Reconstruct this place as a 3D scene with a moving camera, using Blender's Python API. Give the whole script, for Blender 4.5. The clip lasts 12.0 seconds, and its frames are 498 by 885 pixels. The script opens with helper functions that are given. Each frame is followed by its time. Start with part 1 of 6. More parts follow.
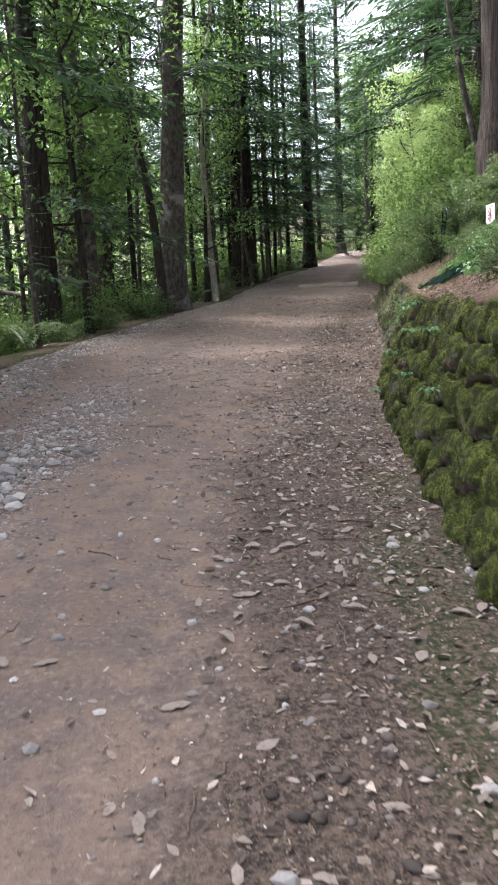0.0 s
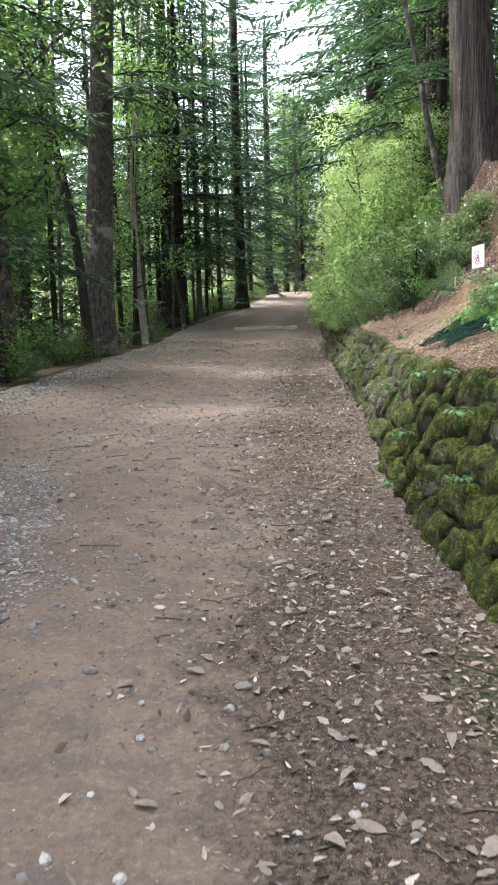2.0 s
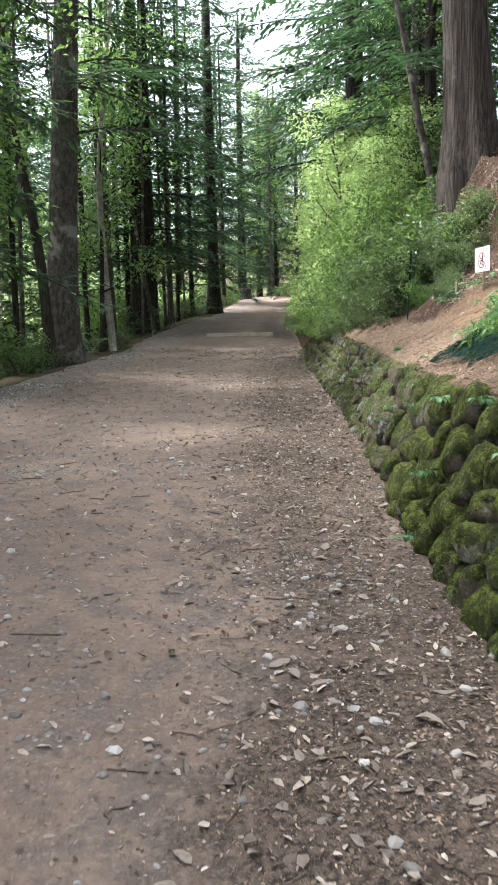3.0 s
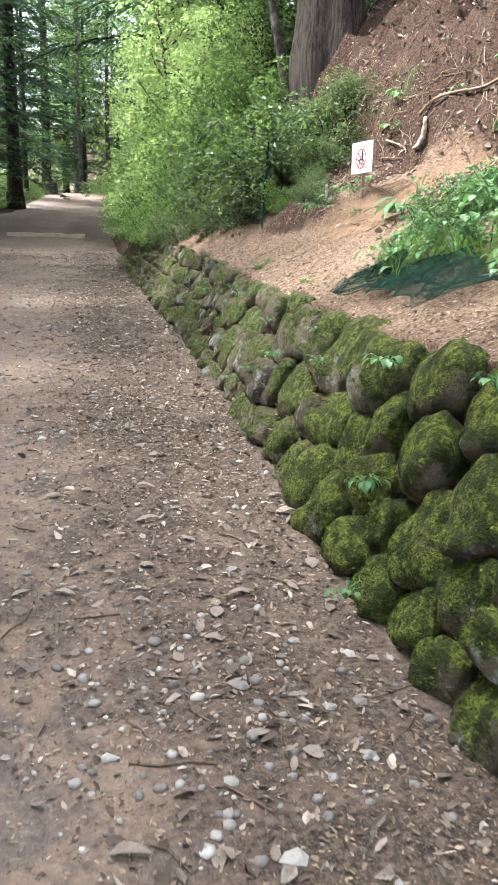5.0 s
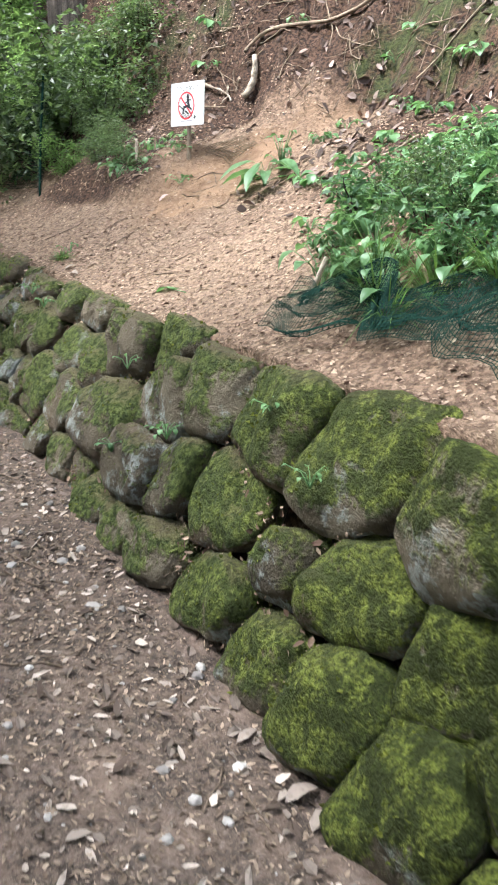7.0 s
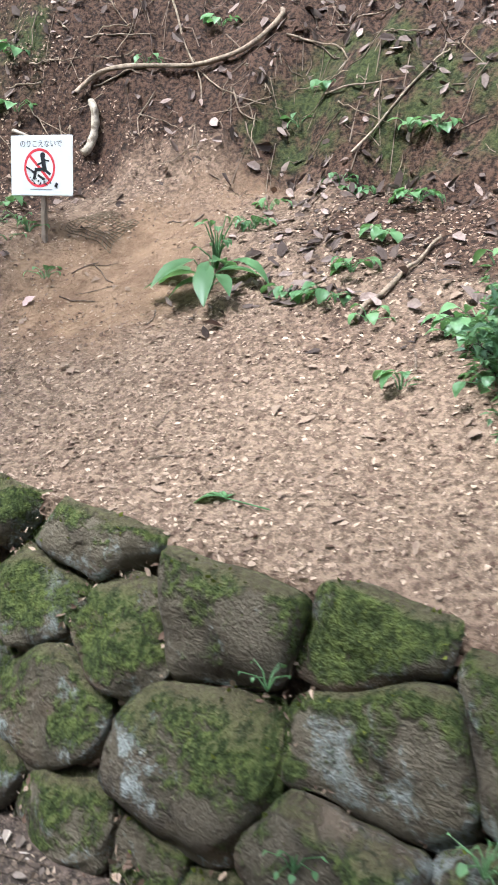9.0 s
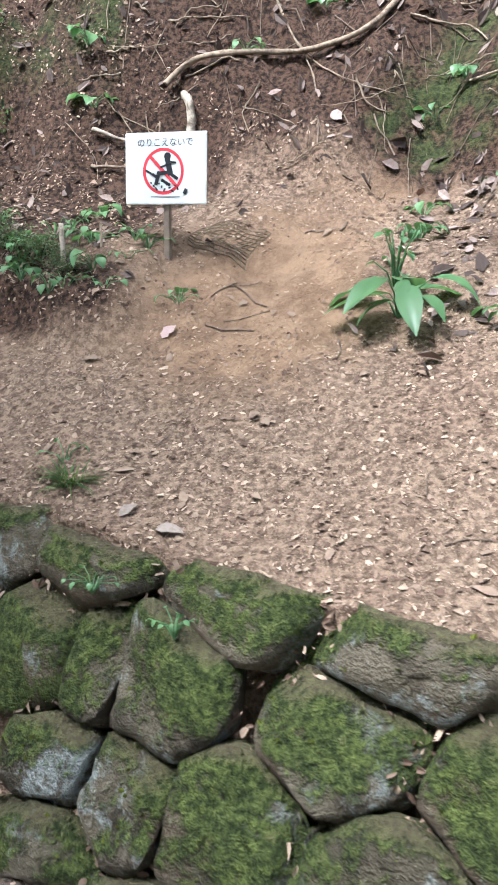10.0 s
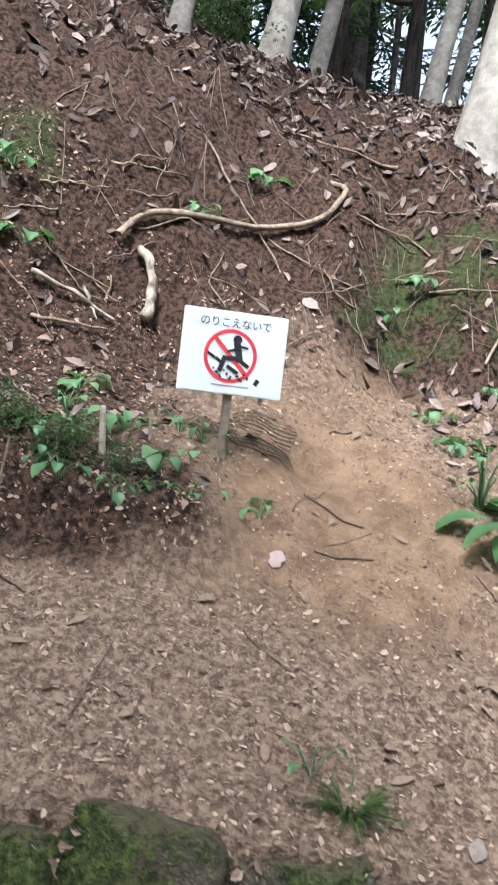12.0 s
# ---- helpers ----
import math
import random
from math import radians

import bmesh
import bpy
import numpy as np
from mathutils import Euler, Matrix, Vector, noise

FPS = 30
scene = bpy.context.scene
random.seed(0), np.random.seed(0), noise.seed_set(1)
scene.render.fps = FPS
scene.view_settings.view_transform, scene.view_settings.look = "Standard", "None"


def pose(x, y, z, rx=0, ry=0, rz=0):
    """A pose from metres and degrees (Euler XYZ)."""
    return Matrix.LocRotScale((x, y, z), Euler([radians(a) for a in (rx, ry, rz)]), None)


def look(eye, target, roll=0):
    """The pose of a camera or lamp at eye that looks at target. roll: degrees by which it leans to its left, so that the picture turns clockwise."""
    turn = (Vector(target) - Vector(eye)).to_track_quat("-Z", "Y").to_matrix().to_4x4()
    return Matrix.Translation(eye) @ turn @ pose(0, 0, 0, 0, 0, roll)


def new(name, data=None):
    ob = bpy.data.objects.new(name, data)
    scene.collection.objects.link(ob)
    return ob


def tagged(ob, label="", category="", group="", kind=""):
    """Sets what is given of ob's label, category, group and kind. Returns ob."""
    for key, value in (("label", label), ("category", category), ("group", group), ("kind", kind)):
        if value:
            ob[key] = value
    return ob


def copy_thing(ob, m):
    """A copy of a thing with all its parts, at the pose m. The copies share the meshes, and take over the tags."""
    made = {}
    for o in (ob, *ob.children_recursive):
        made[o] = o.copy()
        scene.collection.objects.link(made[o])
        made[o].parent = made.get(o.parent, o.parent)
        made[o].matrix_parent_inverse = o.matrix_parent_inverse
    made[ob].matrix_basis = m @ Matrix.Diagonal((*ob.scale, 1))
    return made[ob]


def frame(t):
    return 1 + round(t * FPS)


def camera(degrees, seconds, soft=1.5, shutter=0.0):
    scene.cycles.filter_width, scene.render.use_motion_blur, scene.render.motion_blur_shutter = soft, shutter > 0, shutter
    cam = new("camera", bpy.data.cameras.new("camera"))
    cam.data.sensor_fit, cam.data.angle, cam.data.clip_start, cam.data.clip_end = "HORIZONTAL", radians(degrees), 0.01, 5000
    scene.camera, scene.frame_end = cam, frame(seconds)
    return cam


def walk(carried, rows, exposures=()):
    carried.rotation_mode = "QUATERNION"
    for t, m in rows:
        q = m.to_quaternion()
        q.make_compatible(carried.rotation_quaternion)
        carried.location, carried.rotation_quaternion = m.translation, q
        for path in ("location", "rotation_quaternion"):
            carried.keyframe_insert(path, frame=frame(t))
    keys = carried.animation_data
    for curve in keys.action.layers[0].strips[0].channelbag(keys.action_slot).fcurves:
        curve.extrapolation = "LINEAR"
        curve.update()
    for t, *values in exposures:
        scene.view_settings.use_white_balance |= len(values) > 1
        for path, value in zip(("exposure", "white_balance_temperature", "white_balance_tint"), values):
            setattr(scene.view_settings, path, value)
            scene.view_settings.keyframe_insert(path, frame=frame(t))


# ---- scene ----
cam = camera(33.0, 12.0, 1.7, 0.2)
EXPOSURE = 2.42
METRES, EYE, TILT, LEAN, TURN = 12.5, 1.38, -10.0, 2.5, 0.0
ROWS = [
    (0.0, 0.0, 0.0, 0.0, 0.0, 0.0, 0.0),
    (0.5, -0.0093, 0.0449, 0.0092, -0.65, 1.98, 0.41),
    (1.0, -0.0092, 0.0822, 0.0164, -3.2, 2.72, 0.98),
    (1.5, -0.0107, 0.121, 0.0295, -4.23, 1.99, 0.71),
    (2.0, -0.0272, 0.1605, 0.0401, -5.52, 2.52, -0.08),
    (2.5, -0.0259, 0.2052, 0.05, -6.71, 2.99, -0.26),
    (4.5, -0.017, 0.3721, 0.0895, -15.2, -1.45, -0.01),
    (5.0, -0.0124, 0.4057, 0.0913, -20.56, -3.43, -0.46),
    (5.5, -0.0098, 0.4481, 0.1049, -20.77, -2.73, 2.01),
    (6.0, -0.0097, 0.4893, 0.1163, -24.37, -4.09, 0.6),
    (6.5, -0.0005, 0.5285, 0.1205, -31.96, -6.22, 0.39),
    (8.5, 0.0168, 0.6937, 0.1693, -57.46, -3.8, 5.65),
    (9.0, 0.021, 0.7314, 0.1809, -63.12, -5.98, 4.46),
    (9.5, 0.0316, 0.7725, 0.1897, -64.06, -5.79, 6.82),
    (10.0, 0.0354, 0.8137, 0.197, -66.73, -6.2, 6.26),
    (10.5, 0.039, 0.8531, 0.2085, -75.38, -5.31, 2.47),
    (11.0, 0.0491, 0.8902, 0.219, -83.51, -3.13, 8.05),
    (11.5, 0.0529, 0.9254, 0.225, -91.48, -2.67, 6.93),
    (12.0, 0.0574, 0.9574, 0.2337, -96.99, -0.53, 2.63),
]
walk(cam, [(t, pose(0, 0, EYE, TILT, LEAN, TURN) @ pose(METRES * x, METRES * y, METRES * z, 90 + pitch, roll, yaw)) for t, x, y, z, yaw, pitch, roll in ROWS],
     [(t, EXPOSURE + e, k, 8.0 + 7.0 * max(0.0, 1 - t / 1.5)) for t, e, k in ((0.0, 0.0, 5950.0), (1.5, 0.32, 5900.0), (2.5, 0.16, 6000.0), (4.5, 0.2, 6000.0), (5.0, 0.4, 6000.0), (6.5, 0.25, 5850.0), (8.5, -0.28, 5550.0), (9.0, -0.32, 5450.0), (9.5, -0.22, 5400.0), (10.0, -0.25, 5400.0), (11.0, -0.2, 5450.0), (12.0, -0.45, 5500.0))])

# ---- light ----
SUN_ELEVATION, SUN_BEARING = 58.0, 300.0
world = bpy.data.worlds.new("sky")
scene.world = world
world.use_nodes = True
sky = world.node_tree.nodes.new("ShaderNodeTexSky")
sky.sky_type, sky.sun_disc = "NISHITA", False
sky.sun_elevation, sky.sun_rotation = radians(SUN_ELEVATION), radians(SUN_BEARING)
sky.air_density, sky.dust_density, sky.ozone_density = 0.7, 6.0, 0.4
haze = world.node_tree.nodes.new("ShaderNodeHueSaturation")
haze.inputs["Saturation"].default_value = 0.4
world.node_tree.links.new(sky.outputs["Color"], haze.inputs["Color"])
world.node_tree.links.new(haze.outputs["Color"], world.node_tree.nodes["Background"].inputs["Color"])
world.node_tree.nodes["Background"].inputs["Strength"].default_value = 0.15
sun = new("sun", bpy.data.lights.new("sun", "SUN"))
sun.data.energy, sun.data.angle, sun.data.color = 1.8, radians(6.0), (1.0, 0.95, 0.86)
sun_way = Vector((math.sin(radians(SUN_BEARING)) * math.cos(radians(SUN_ELEVATION)), math.cos(radians(SUN_BEARING)) * math.cos(radians(SUN_ELEVATION)), math.sin(radians(SUN_ELEVATION))))
sun.matrix_world = look((0, 0, 30), Vector((0, 0, 30)) - sun_way)

# ---- materials ----
def material(name):
    m = bpy.data.materials.new(name)
    m.use_nodes = True
    m.node_tree.nodes.clear()
    return m, m.node_tree


def node(tree, kind, **values):
    n = tree.nodes.new("ShaderNode" + kind)
    for key, value in values.items():
        socket = n.inputs[int(key[1:]) if key[1:].isdigit() else key.replace("_", " ")]
        if isinstance(value, bpy.types.NodeSocket):
            tree.links.new(value, socket)
        else:
            socket.default_value = value
    return n


def noise_tex(tree, scale, detail=4.0, rough=0.6, vector=None):
    n = node(tree, "TexNoise", Scale=scale, Detail=detail, Roughness=rough)
    if vector is not None:
        tree.links.new(vector, n.inputs["Vector"])
    return n.outputs["Fac"]


def ramp(tree, fac, low, high):
    n = node(tree, "MapRange", Value=fac)
    n.interpolation_type = "SMOOTHSTEP"
    n.inputs["From Min"].default_value, n.inputs["From Max"].default_value = low, high
    return n.outputs["Result"]


def mix(tree, fac, a, b):
    n = tree.nodes.new("ShaderNodeMix")
    n.data_type = "RGBA"
    for key, value in ((0, fac), (6, a), (7, b)):
        if isinstance(value, bpy.types.NodeSocket):
            tree.links.new(value, n.inputs[key])
        else:
            n.inputs[key].default_value = value if key == 0 else (*value, 1.0)
    return n.outputs[2]


def sums(tree, operation, a, b):
    n = tree.nodes.new("ShaderNodeMath")
    n.operation = operation
    for key, value in ((0, a), (1, b)):
        if isinstance(value, bpy.types.NodeSocket):
            tree.links.new(value, n.inputs[key])
        else:
            n.inputs[key].default_value = value
    return n.outputs[0]


def coords(tree, scale=(1, 1, 1), world_space=False):
    if world_space:
        source = tree.nodes.new("ShaderNodeNewGeometry").outputs["Position"]
    else:
        source = tree.nodes.new("ShaderNodeTexCoord").outputs["Object"]
    n = node(tree, "Mapping", Vector=source)
    n.inputs["Scale"].default_value = scale
    return n.outputs["Vector"]


def finish(m, tree, colour, rough=0.9, bump=None, strength=0.5, distance=0.02, specular=0.3, metal=0.0):
    b = node(tree, "BsdfPrincipled", Roughness=rough, Metallic=metal)
    b.inputs["Specular IOR Level"].default_value = specular
    if isinstance(colour, bpy.types.NodeSocket):
        tree.links.new(colour, b.inputs["Base Color"])
    else:
        b.inputs["Base Color"].default_value = (*colour, 1.0)
    if bump is not None:
        n = node(tree, "Bump", Height=bump, Strength=strength, Distance=distance)
        tree.links.new(n.outputs["Normal"], b.inputs["Normal"])
    out = node(tree, "OutputMaterial", Surface=b.outputs["BSDF"])
    return m


def attribute(tree, name):
    n = tree.nodes.new("ShaderNodeAttribute")
    n.attribute_name = name
    return n.outputs["Fac"]


def island(tree):
    return tree.nodes.new("ShaderNodeNewGeometry").outputs["Random Per Island"]


def leaf_material(name, dark, light, through_colour, share=0.35, rough=0.5, specular=0.35):
    m, t = material(name)
    r = island(t)
    colour = mix(t, ramp(t, r, 0.0, 1.0), dark, light)
    big = noise_tex(t, 1.7, 3.0, 0.55, coords(t, world_space=True))
    colour = mix(t, sums(t, "MULTIPLY", ramp(t, big, 0.38, 0.62), 0.7), colour, [c * 0.7 for c in dark])
    b = node(t, "BsdfPrincipled", Roughness=rough)
    b.inputs["Specular IOR Level"].default_value = specular
    t.links.new(colour, b.inputs["Base Color"])
    tr = node(t, "BsdfTranslucent")
    t.links.new(mix(t, ramp(t, r, 0.0, 1.0), [c * 0.7 for c in through_colour], through_colour), tr.inputs["Color"])
    mx = node(t, "MixShader", Fac=share)
    t.links.new(b.outputs[0], mx.inputs[1])
    t.links.new(tr.outputs[0], mx.inputs[2])
    node(t, "OutputMaterial", Surface=mx.outputs[0])
    return m


def bark_material(name, dark, light, patch, patch_low=0.55, grain=(9, 9, 1.4), depth=0.9):
    m, t = material(name)
    v = coords(t, grain)
    ridges = noise_tex(t, 3.0, 6.0, 0.65, v)
    fine = noise_tex(t, 40.0, 3.0, 0.6, coords(t))
    blotch = noise_tex(t, 2.2, 4.0, 0.6, coords(t))
    colour = mix(t, ramp(t, ridges, 0.35, 0.65), dark, light)
    colour = mix(t, ramp(t, blotch, patch_low, patch_low + 0.12), colour, patch)
    colour = mix(t, sums(t, "MULTIPLY", ramp(t, fine, 0.45, 0.7), 0.4), colour, dark)
    return finish(m, t, colour, 0.9, sums(t, "ADD", ridges, sums(t, "MULTIPLY", fine, 0.3)), depth, 0.03)


def road_material():
    m, t = material("earth road")
    w = coords(t, world_space=True)
    large, mid, fine, grit = noise_tex(t, 0.7, 4, 0.6, w), noise_tex(t, 5.0, 5, 0.65, w), noise_tex(t, 38.0, 4, 0.65, w), noise_tex(t, 160.0, 2, 0.6, w)
    v = node(t, "TexVoronoi", Scale=42.0, Vector=w)
    stones = v.outputs["Distance"]
    clay = mix(t, ramp(t, large, 0.35, 0.65), (0.165, 0.118, 0.092), (0.225, 0.160, 0.122))
    clay = mix(t, sums(t, "MULTIPLY", ramp(t, mid, 0.42, 0.62), 0.75), clay, (0.125, 0.10, 0.088))
    clay = mix(t, sums(t, "MULTIPLY", ramp(t, fine, 0.52, 0.72), 0.5), clay, (0.30, 0.25, 0.215))
    clay = mix(t, sums(t, "MULTIPLY", ramp(t, fine, 0.48, 0.3), 0.45), clay, (0.085, 0.066, 0.056))
    gravel = mix(t, ramp(t, sums(t, "ADD", v.outputs["Color"], 0.0), 0.2, 0.9), (0.13, 0.12, 0.115), (0.44, 0.42, 0.41))
    humus = mix(t, ramp(t, fine, 0.38, 0.62), (0.024, 0.017, 0.013), (0.098, 0.070, 0.054))
    humus = mix(t, sums(t, "MULTIPLY", ramp(t, grit, 0.5, 0.75), 0.5), humus, (0.32, 0.25, 0.19))
    moss = mix(t, ramp(t, fine, 0.35, 0.65), (0.020, 0.025, 0.010), (0.058, 0.070, 0.022))
    g = ramp(t, sums(t, "ADD", attribute(t, "gravel"), sums(t, "MULTIPLY", mid, 0.9)), 0.65, 1.0)
    l = ramp(t, sums(t, "ADD", attribute(t, "litter"), sums(t, "MULTIPLY", mid, 0.8)), 0.5, 1.05)
    s = sums(t, "MULTIPLY", ramp(t, sums(t, "ADD", attribute(t, "moss"), mid), 0.9, 1.35), ramp(t, fine, 0.6, 0.4))
    colour = mix(t, sums(t, "MULTIPLY", g, ramp(t, stones, 0.55, 0.25)), clay, gravel)
    colour = mix(t, l, colour, humus)
    colour = mix(t, s, colour, moss)
    height = sums(t, "ADD", sums(t, "MULTIPLY", fine, 0.6), sums(t, "MULTIPLY", sums(t, "MULTIPLY", stones, g), -0.8))
    height = sums(t, "ADD", height, sums(t, "MULTIPLY", grit, 0.25))
    return finish(m, t, colour, 0.88, height, 0.8, 0.02, 0.25)


def soil_material():
    m, t = material("hillside soil")
    w = coords(t, world_space=True)
    large, mid, fine, grit = noise_tex(t, 0.9, 4, 0.6, w), noise_tex(t, 6.0, 5, 0.65, w), noise_tex(t, 45.0, 4, 0.65, w), noise_tex(t, 150.0, 2, 0.6, w)
    clay = mix(t, ramp(t, mid, 0.35, 0.65), (0.155, 0.096, 0.058), (0.25, 0.162, 0.101))
    litter = mix(t, ramp(t, fine, 0.38, 0.62), (0.100, 0.067, 0.046), (0.235, 0.164, 0.115))
    litter = mix(t, sums(t, "MULTIPLY", ramp(t, grit, 0.52, 0.7), 0.55), litter, (0.33, 0.235, 0.16))
    litter = mix(t, sums(t, "MULTIPLY", ramp(t, large, 0.45, 0.62), 0.6), litter, mix(t, ramp(t, fine, 0.38, 0.62), (0.07, 0.043, 0.03), (0.19, 0.125, 0.086)))
    humus = mix(t, ramp(t, fine, 0.38, 0.62), (0.013, 0.007, 0.005), (0.078, 0.044, 0.028))
    moss = mix(t, ramp(t, fine, 0.35, 0.65), (0.016, 0.021, 0.007), (0.050, 0.058, 0.018))
    colour = mix(t, ramp(t, sums(t, "ADD", attribute(t, "clay"), sums(t, "MULTIPLY", mid, 0.6)), 0.5, 1.1), litter, clay)
    colour = mix(t, ramp(t, sums(t, "ADD", attribute(t, "humus"), sums(t, "MULTIPLY", mid, 0.7)), 0.65, 1.05), colour, humus)
    colour = mix(t, sums(t, "MULTIPLY", ramp(t, sums(t, "ADD", attribute(t, "moss"), large), 0.95, 1.15), ramp(t, mid, 0.4, 0.6)), colour, moss)
    height = sums(t, "ADD", sums(t, "ADD", mid, sums(t, "MULTIPLY", fine, 0.5)), sums(t, "MULTIPLY", grit, 0.2))
    return finish(m, t, colour, 0.92, height, 0.9, 0.03, 0.2)


def floor_material():
    m, t = material("forest floor")
    w = coords(t, world_space=True)
    mid, fine = noise_tex(t, 1.5, 5, 0.65, w), noise_tex(t, 25.0, 4, 0.65, w)
    colour = mix(t, ramp(t, fine, 0.38, 0.62), (0.04, 0.03, 0.02), (0.14, 0.10, 0.065))
    colour = mix(t, ramp(t, mid, 0.45, 0.65), colour, mix(t, ramp(t, fine, 0.4, 0.6), (0.025, 0.04, 0.015), (0.06, 0.09, 0.03)))
    return finish(m, t, colour, 0.95, fine, 0.8, 0.03, 0.2)


def stone_material():
    m, t = material("mossy stone")
    w = coords(t, world_space=True)
    o = tree_random(t)
    mid, fine, grit, large = noise_tex(t, 7.0, 5, 0.65, w), noise_tex(t, 45.0, 4, 0.7, w), noise_tex(t, 170.0, 2, 0.6, w), noise_tex(t, 2.2, 3, 0.6, w)
    rock = mix(t, o, (0.082, 0.068, 0.047), (0.195, 0.162, 0.115))
    rock = mix(t, ramp(t, mid, 0.42, 0.66), rock, (0.062, 0.049, 0.037))
    rock = mix(t, sums(t, "MULTIPLY", ramp(t, large, 0.5, 0.62), 0.5), rock, (0.16, 0.105, 0.072))
    rock = mix(t, sums(t, "MULTIPLY", ramp(t, fine, 0.55, 0.75), 0.6), rock, (0.27, 0.235, 0.19))
    lichen = ramp(t, noise_tex(t, 5.0, 6, 0.75, coords(t, (1, 1, 1), True)), 0.52, 0.60)
    rock = mix(t, sums(t, "MULTIPLY", sums(t, "MULTIPLY", lichen, ramp(t, fine, 0.3, 0.55)), 0.7), rock, (0.31, 0.34, 0.325))
    moss = mix(t, ramp(t, fine, 0.35, 0.65), (0.055, 0.070, 0.014), (0.205, 0.235, 0.042))
    moss = mix(t, ramp(t, noise_tex(t, 14.0, 5, 0.65, w), 0.42, 0.58), moss, (0.040, 0.050, 0.012))
    fuzz = noise_tex(t, 95.0, 3, 0.7, w)
    moss = mix(t, ramp(t, fuzz, 0.55, 0.3), moss, (0.022, 0.03, 0.006))
    up = node(t, "SeparateXYZ", Vector=t.nodes.new("ShaderNodeNewGeometry").outputs["Normal"]).outputs["Z"]
    amount = sums(t, "ADD", sums(t, "MULTIPLY", up, 0.26), sums(t, "MULTIPLY", mid, 0.75))
    amount = sums(t, "ADD", amount, sums(t, "MULTIPLY", large, 0.85))
    amount = sums(t, "ADD", amount, sums(t, "MULTIPLY", o, 0.12))
    y = node(t, "SeparateXYZ", Vector=w).outputs["Y"]
    along = node(t, "MapRange", Value=y)
    along.inputs["From Min"].default_value, along.inputs["From Max"].default_value = 8.0, 10.5
    along.inputs["To Min"].default_value, along.inputs["To Max"].default_value = 0.14, -0.02
    amount = sums(t, "ADD", amount, along.outputs["Result"])
    far = node(t, "MapRange", Value=y)
    far.inputs["From Min"].default_value, far.inputs["From Max"].default_value = 8.4, 9.5
    moss = mix(t, sums(t, "MULTIPLY", far.outputs["Result"], 0.8), moss, mix(t, ramp(t, fine, 0.35, 0.65), (0.028, 0.040, 0.012), (0.125, 0.155, 0.045)))
    cover = ramp(t, sums(t, "ADD", amount, sums(t, "MULTIPLY", sums(t, "SUBTRACT", fine, 0.5), 0.35)), 0.86, 1.0)
    colour = mix(t, cover, rock, moss)
    earth = sums(t, "MULTIPLY", ramp(t, sums(t, "ADD", up, sums(t, "MULTIPLY", fine, 0.8)), 1.05, 1.35), sums(t, "MULTIPLY", far.outputs["Result"], 0.55))
    colour = mix(t, earth, colour, (0.165, 0.118, 0.085))
    height = sums(t, "ADD", sums(t, "MULTIPLY", mid, 0.7), sums(t, "ADD", sums(t, "MULTIPLY", fine, 0.5), sums(t, "MULTIPLY", grit, 0.2)))
    height = sums(t, "ADD", height, sums(t, "MULTIPLY", cover, sums(t, "MULTIPLY", fuzz, 0.7)))
    return finish(m, t, colour, 0.92, height, 1.0, 0.045, 0.2)


def tree_random(t):
    return t.nodes.new("ShaderNodeObjectInfo").outputs["Random"]


def pieces_material(name, dark, light, rough=0.8, specular=0.25):
    m, t = material(name)
    colour = mix(t, sums(t, "POWER", island(t), 1.8), dark, light)
    fine = noise_tex(t, 60.0, 3, 0.6, coords(t, world_space=True))
    colour = mix(t, sums(t, "MULTIPLY", ramp(t, fine, 0.45, 0.7), 0.35), colour, dark)
    return finish(m, t, colour, rough, fine, 0.4, 0.005, specular)


def plain_material(name, colour, other=None, rough=0.6, scale=30.0, specular=0.3, amount=0.5):
    m, t = material(name)
    fine = noise_tex(t, scale, 4, 0.65, coords(t))
    c = mix(t, sums(t, "MULTIPLY", ramp(t, fine, 0.4, 0.7), amount), colour, other or [c * 0.6 for c in colour])
    return finish(m, t, c, rough, fine, 0.15, 0.003, specular)


M_ROAD, M_SOIL, M_FLOOR, M_STONE = road_material(), soil_material(), floor_material(), stone_material()
M_FIR = leaf_material("fir needles", (0.012, 0.028, 0.017), (0.045, 0.08, 0.043), (0.09, 0.17, 0.065), 0.35, 0.6)
M_BROAD = leaf_material("broad leaves", (0.045, 0.088, 0.03), (0.125, 0.20, 0.062), (0.27, 0.43, 0.11), 0.5, 0.5)
# yellow-green of young maple, raised further to stand in for sunlight on it
M_BRIGHT = leaf_material("yellow-green leaves painted sunlit", (0.15, 0.235, 0.08), (0.36, 0.465, 0.18), (0.56, 0.74, 0.27), 0.5, 0.5)
M_SHRUB = leaf_material("shrub leaves", (0.014, 0.030, 0.016), (0.165, 0.22, 0.095), (0.20, 0.32, 0.08), 0.28, 0.45, 0.4)
M_HERB = leaf_material("herb leaves", (0.075, 0.165, 0.07), (0.19, 0.33, 0.14), (0.2, 0.38, 0.11), 0.3, 0.4, 0.4)
M_MOUND = leaf_material("soft low leaves", (0.035, 0.085, 0.045), (0.16, 0.27, 0.125), (0.2, 0.36, 0.11), 0.35, 0.5, 0.3)
M_GRASS = leaf_material("grass blades", (0.04, 0.09, 0.025), (0.12, 0.19, 0.05), (0.16, 0.28, 0.05), 0.35, 0.5)
M_DEAD = pieces_material("dead leaves", (0.075, 0.052, 0.040), (0.54, 0.455, 0.385), 0.75)
M_DEAD_RED = pieces_material("brown leaf litter", (0.095, 0.057, 0.039), (0.45, 0.335, 0.245), 0.8)
M_CHIP = pieces_material("litter crumbs", (0.10, 0.07, 0.05), (0.38, 0.29, 0.215), 0.85)
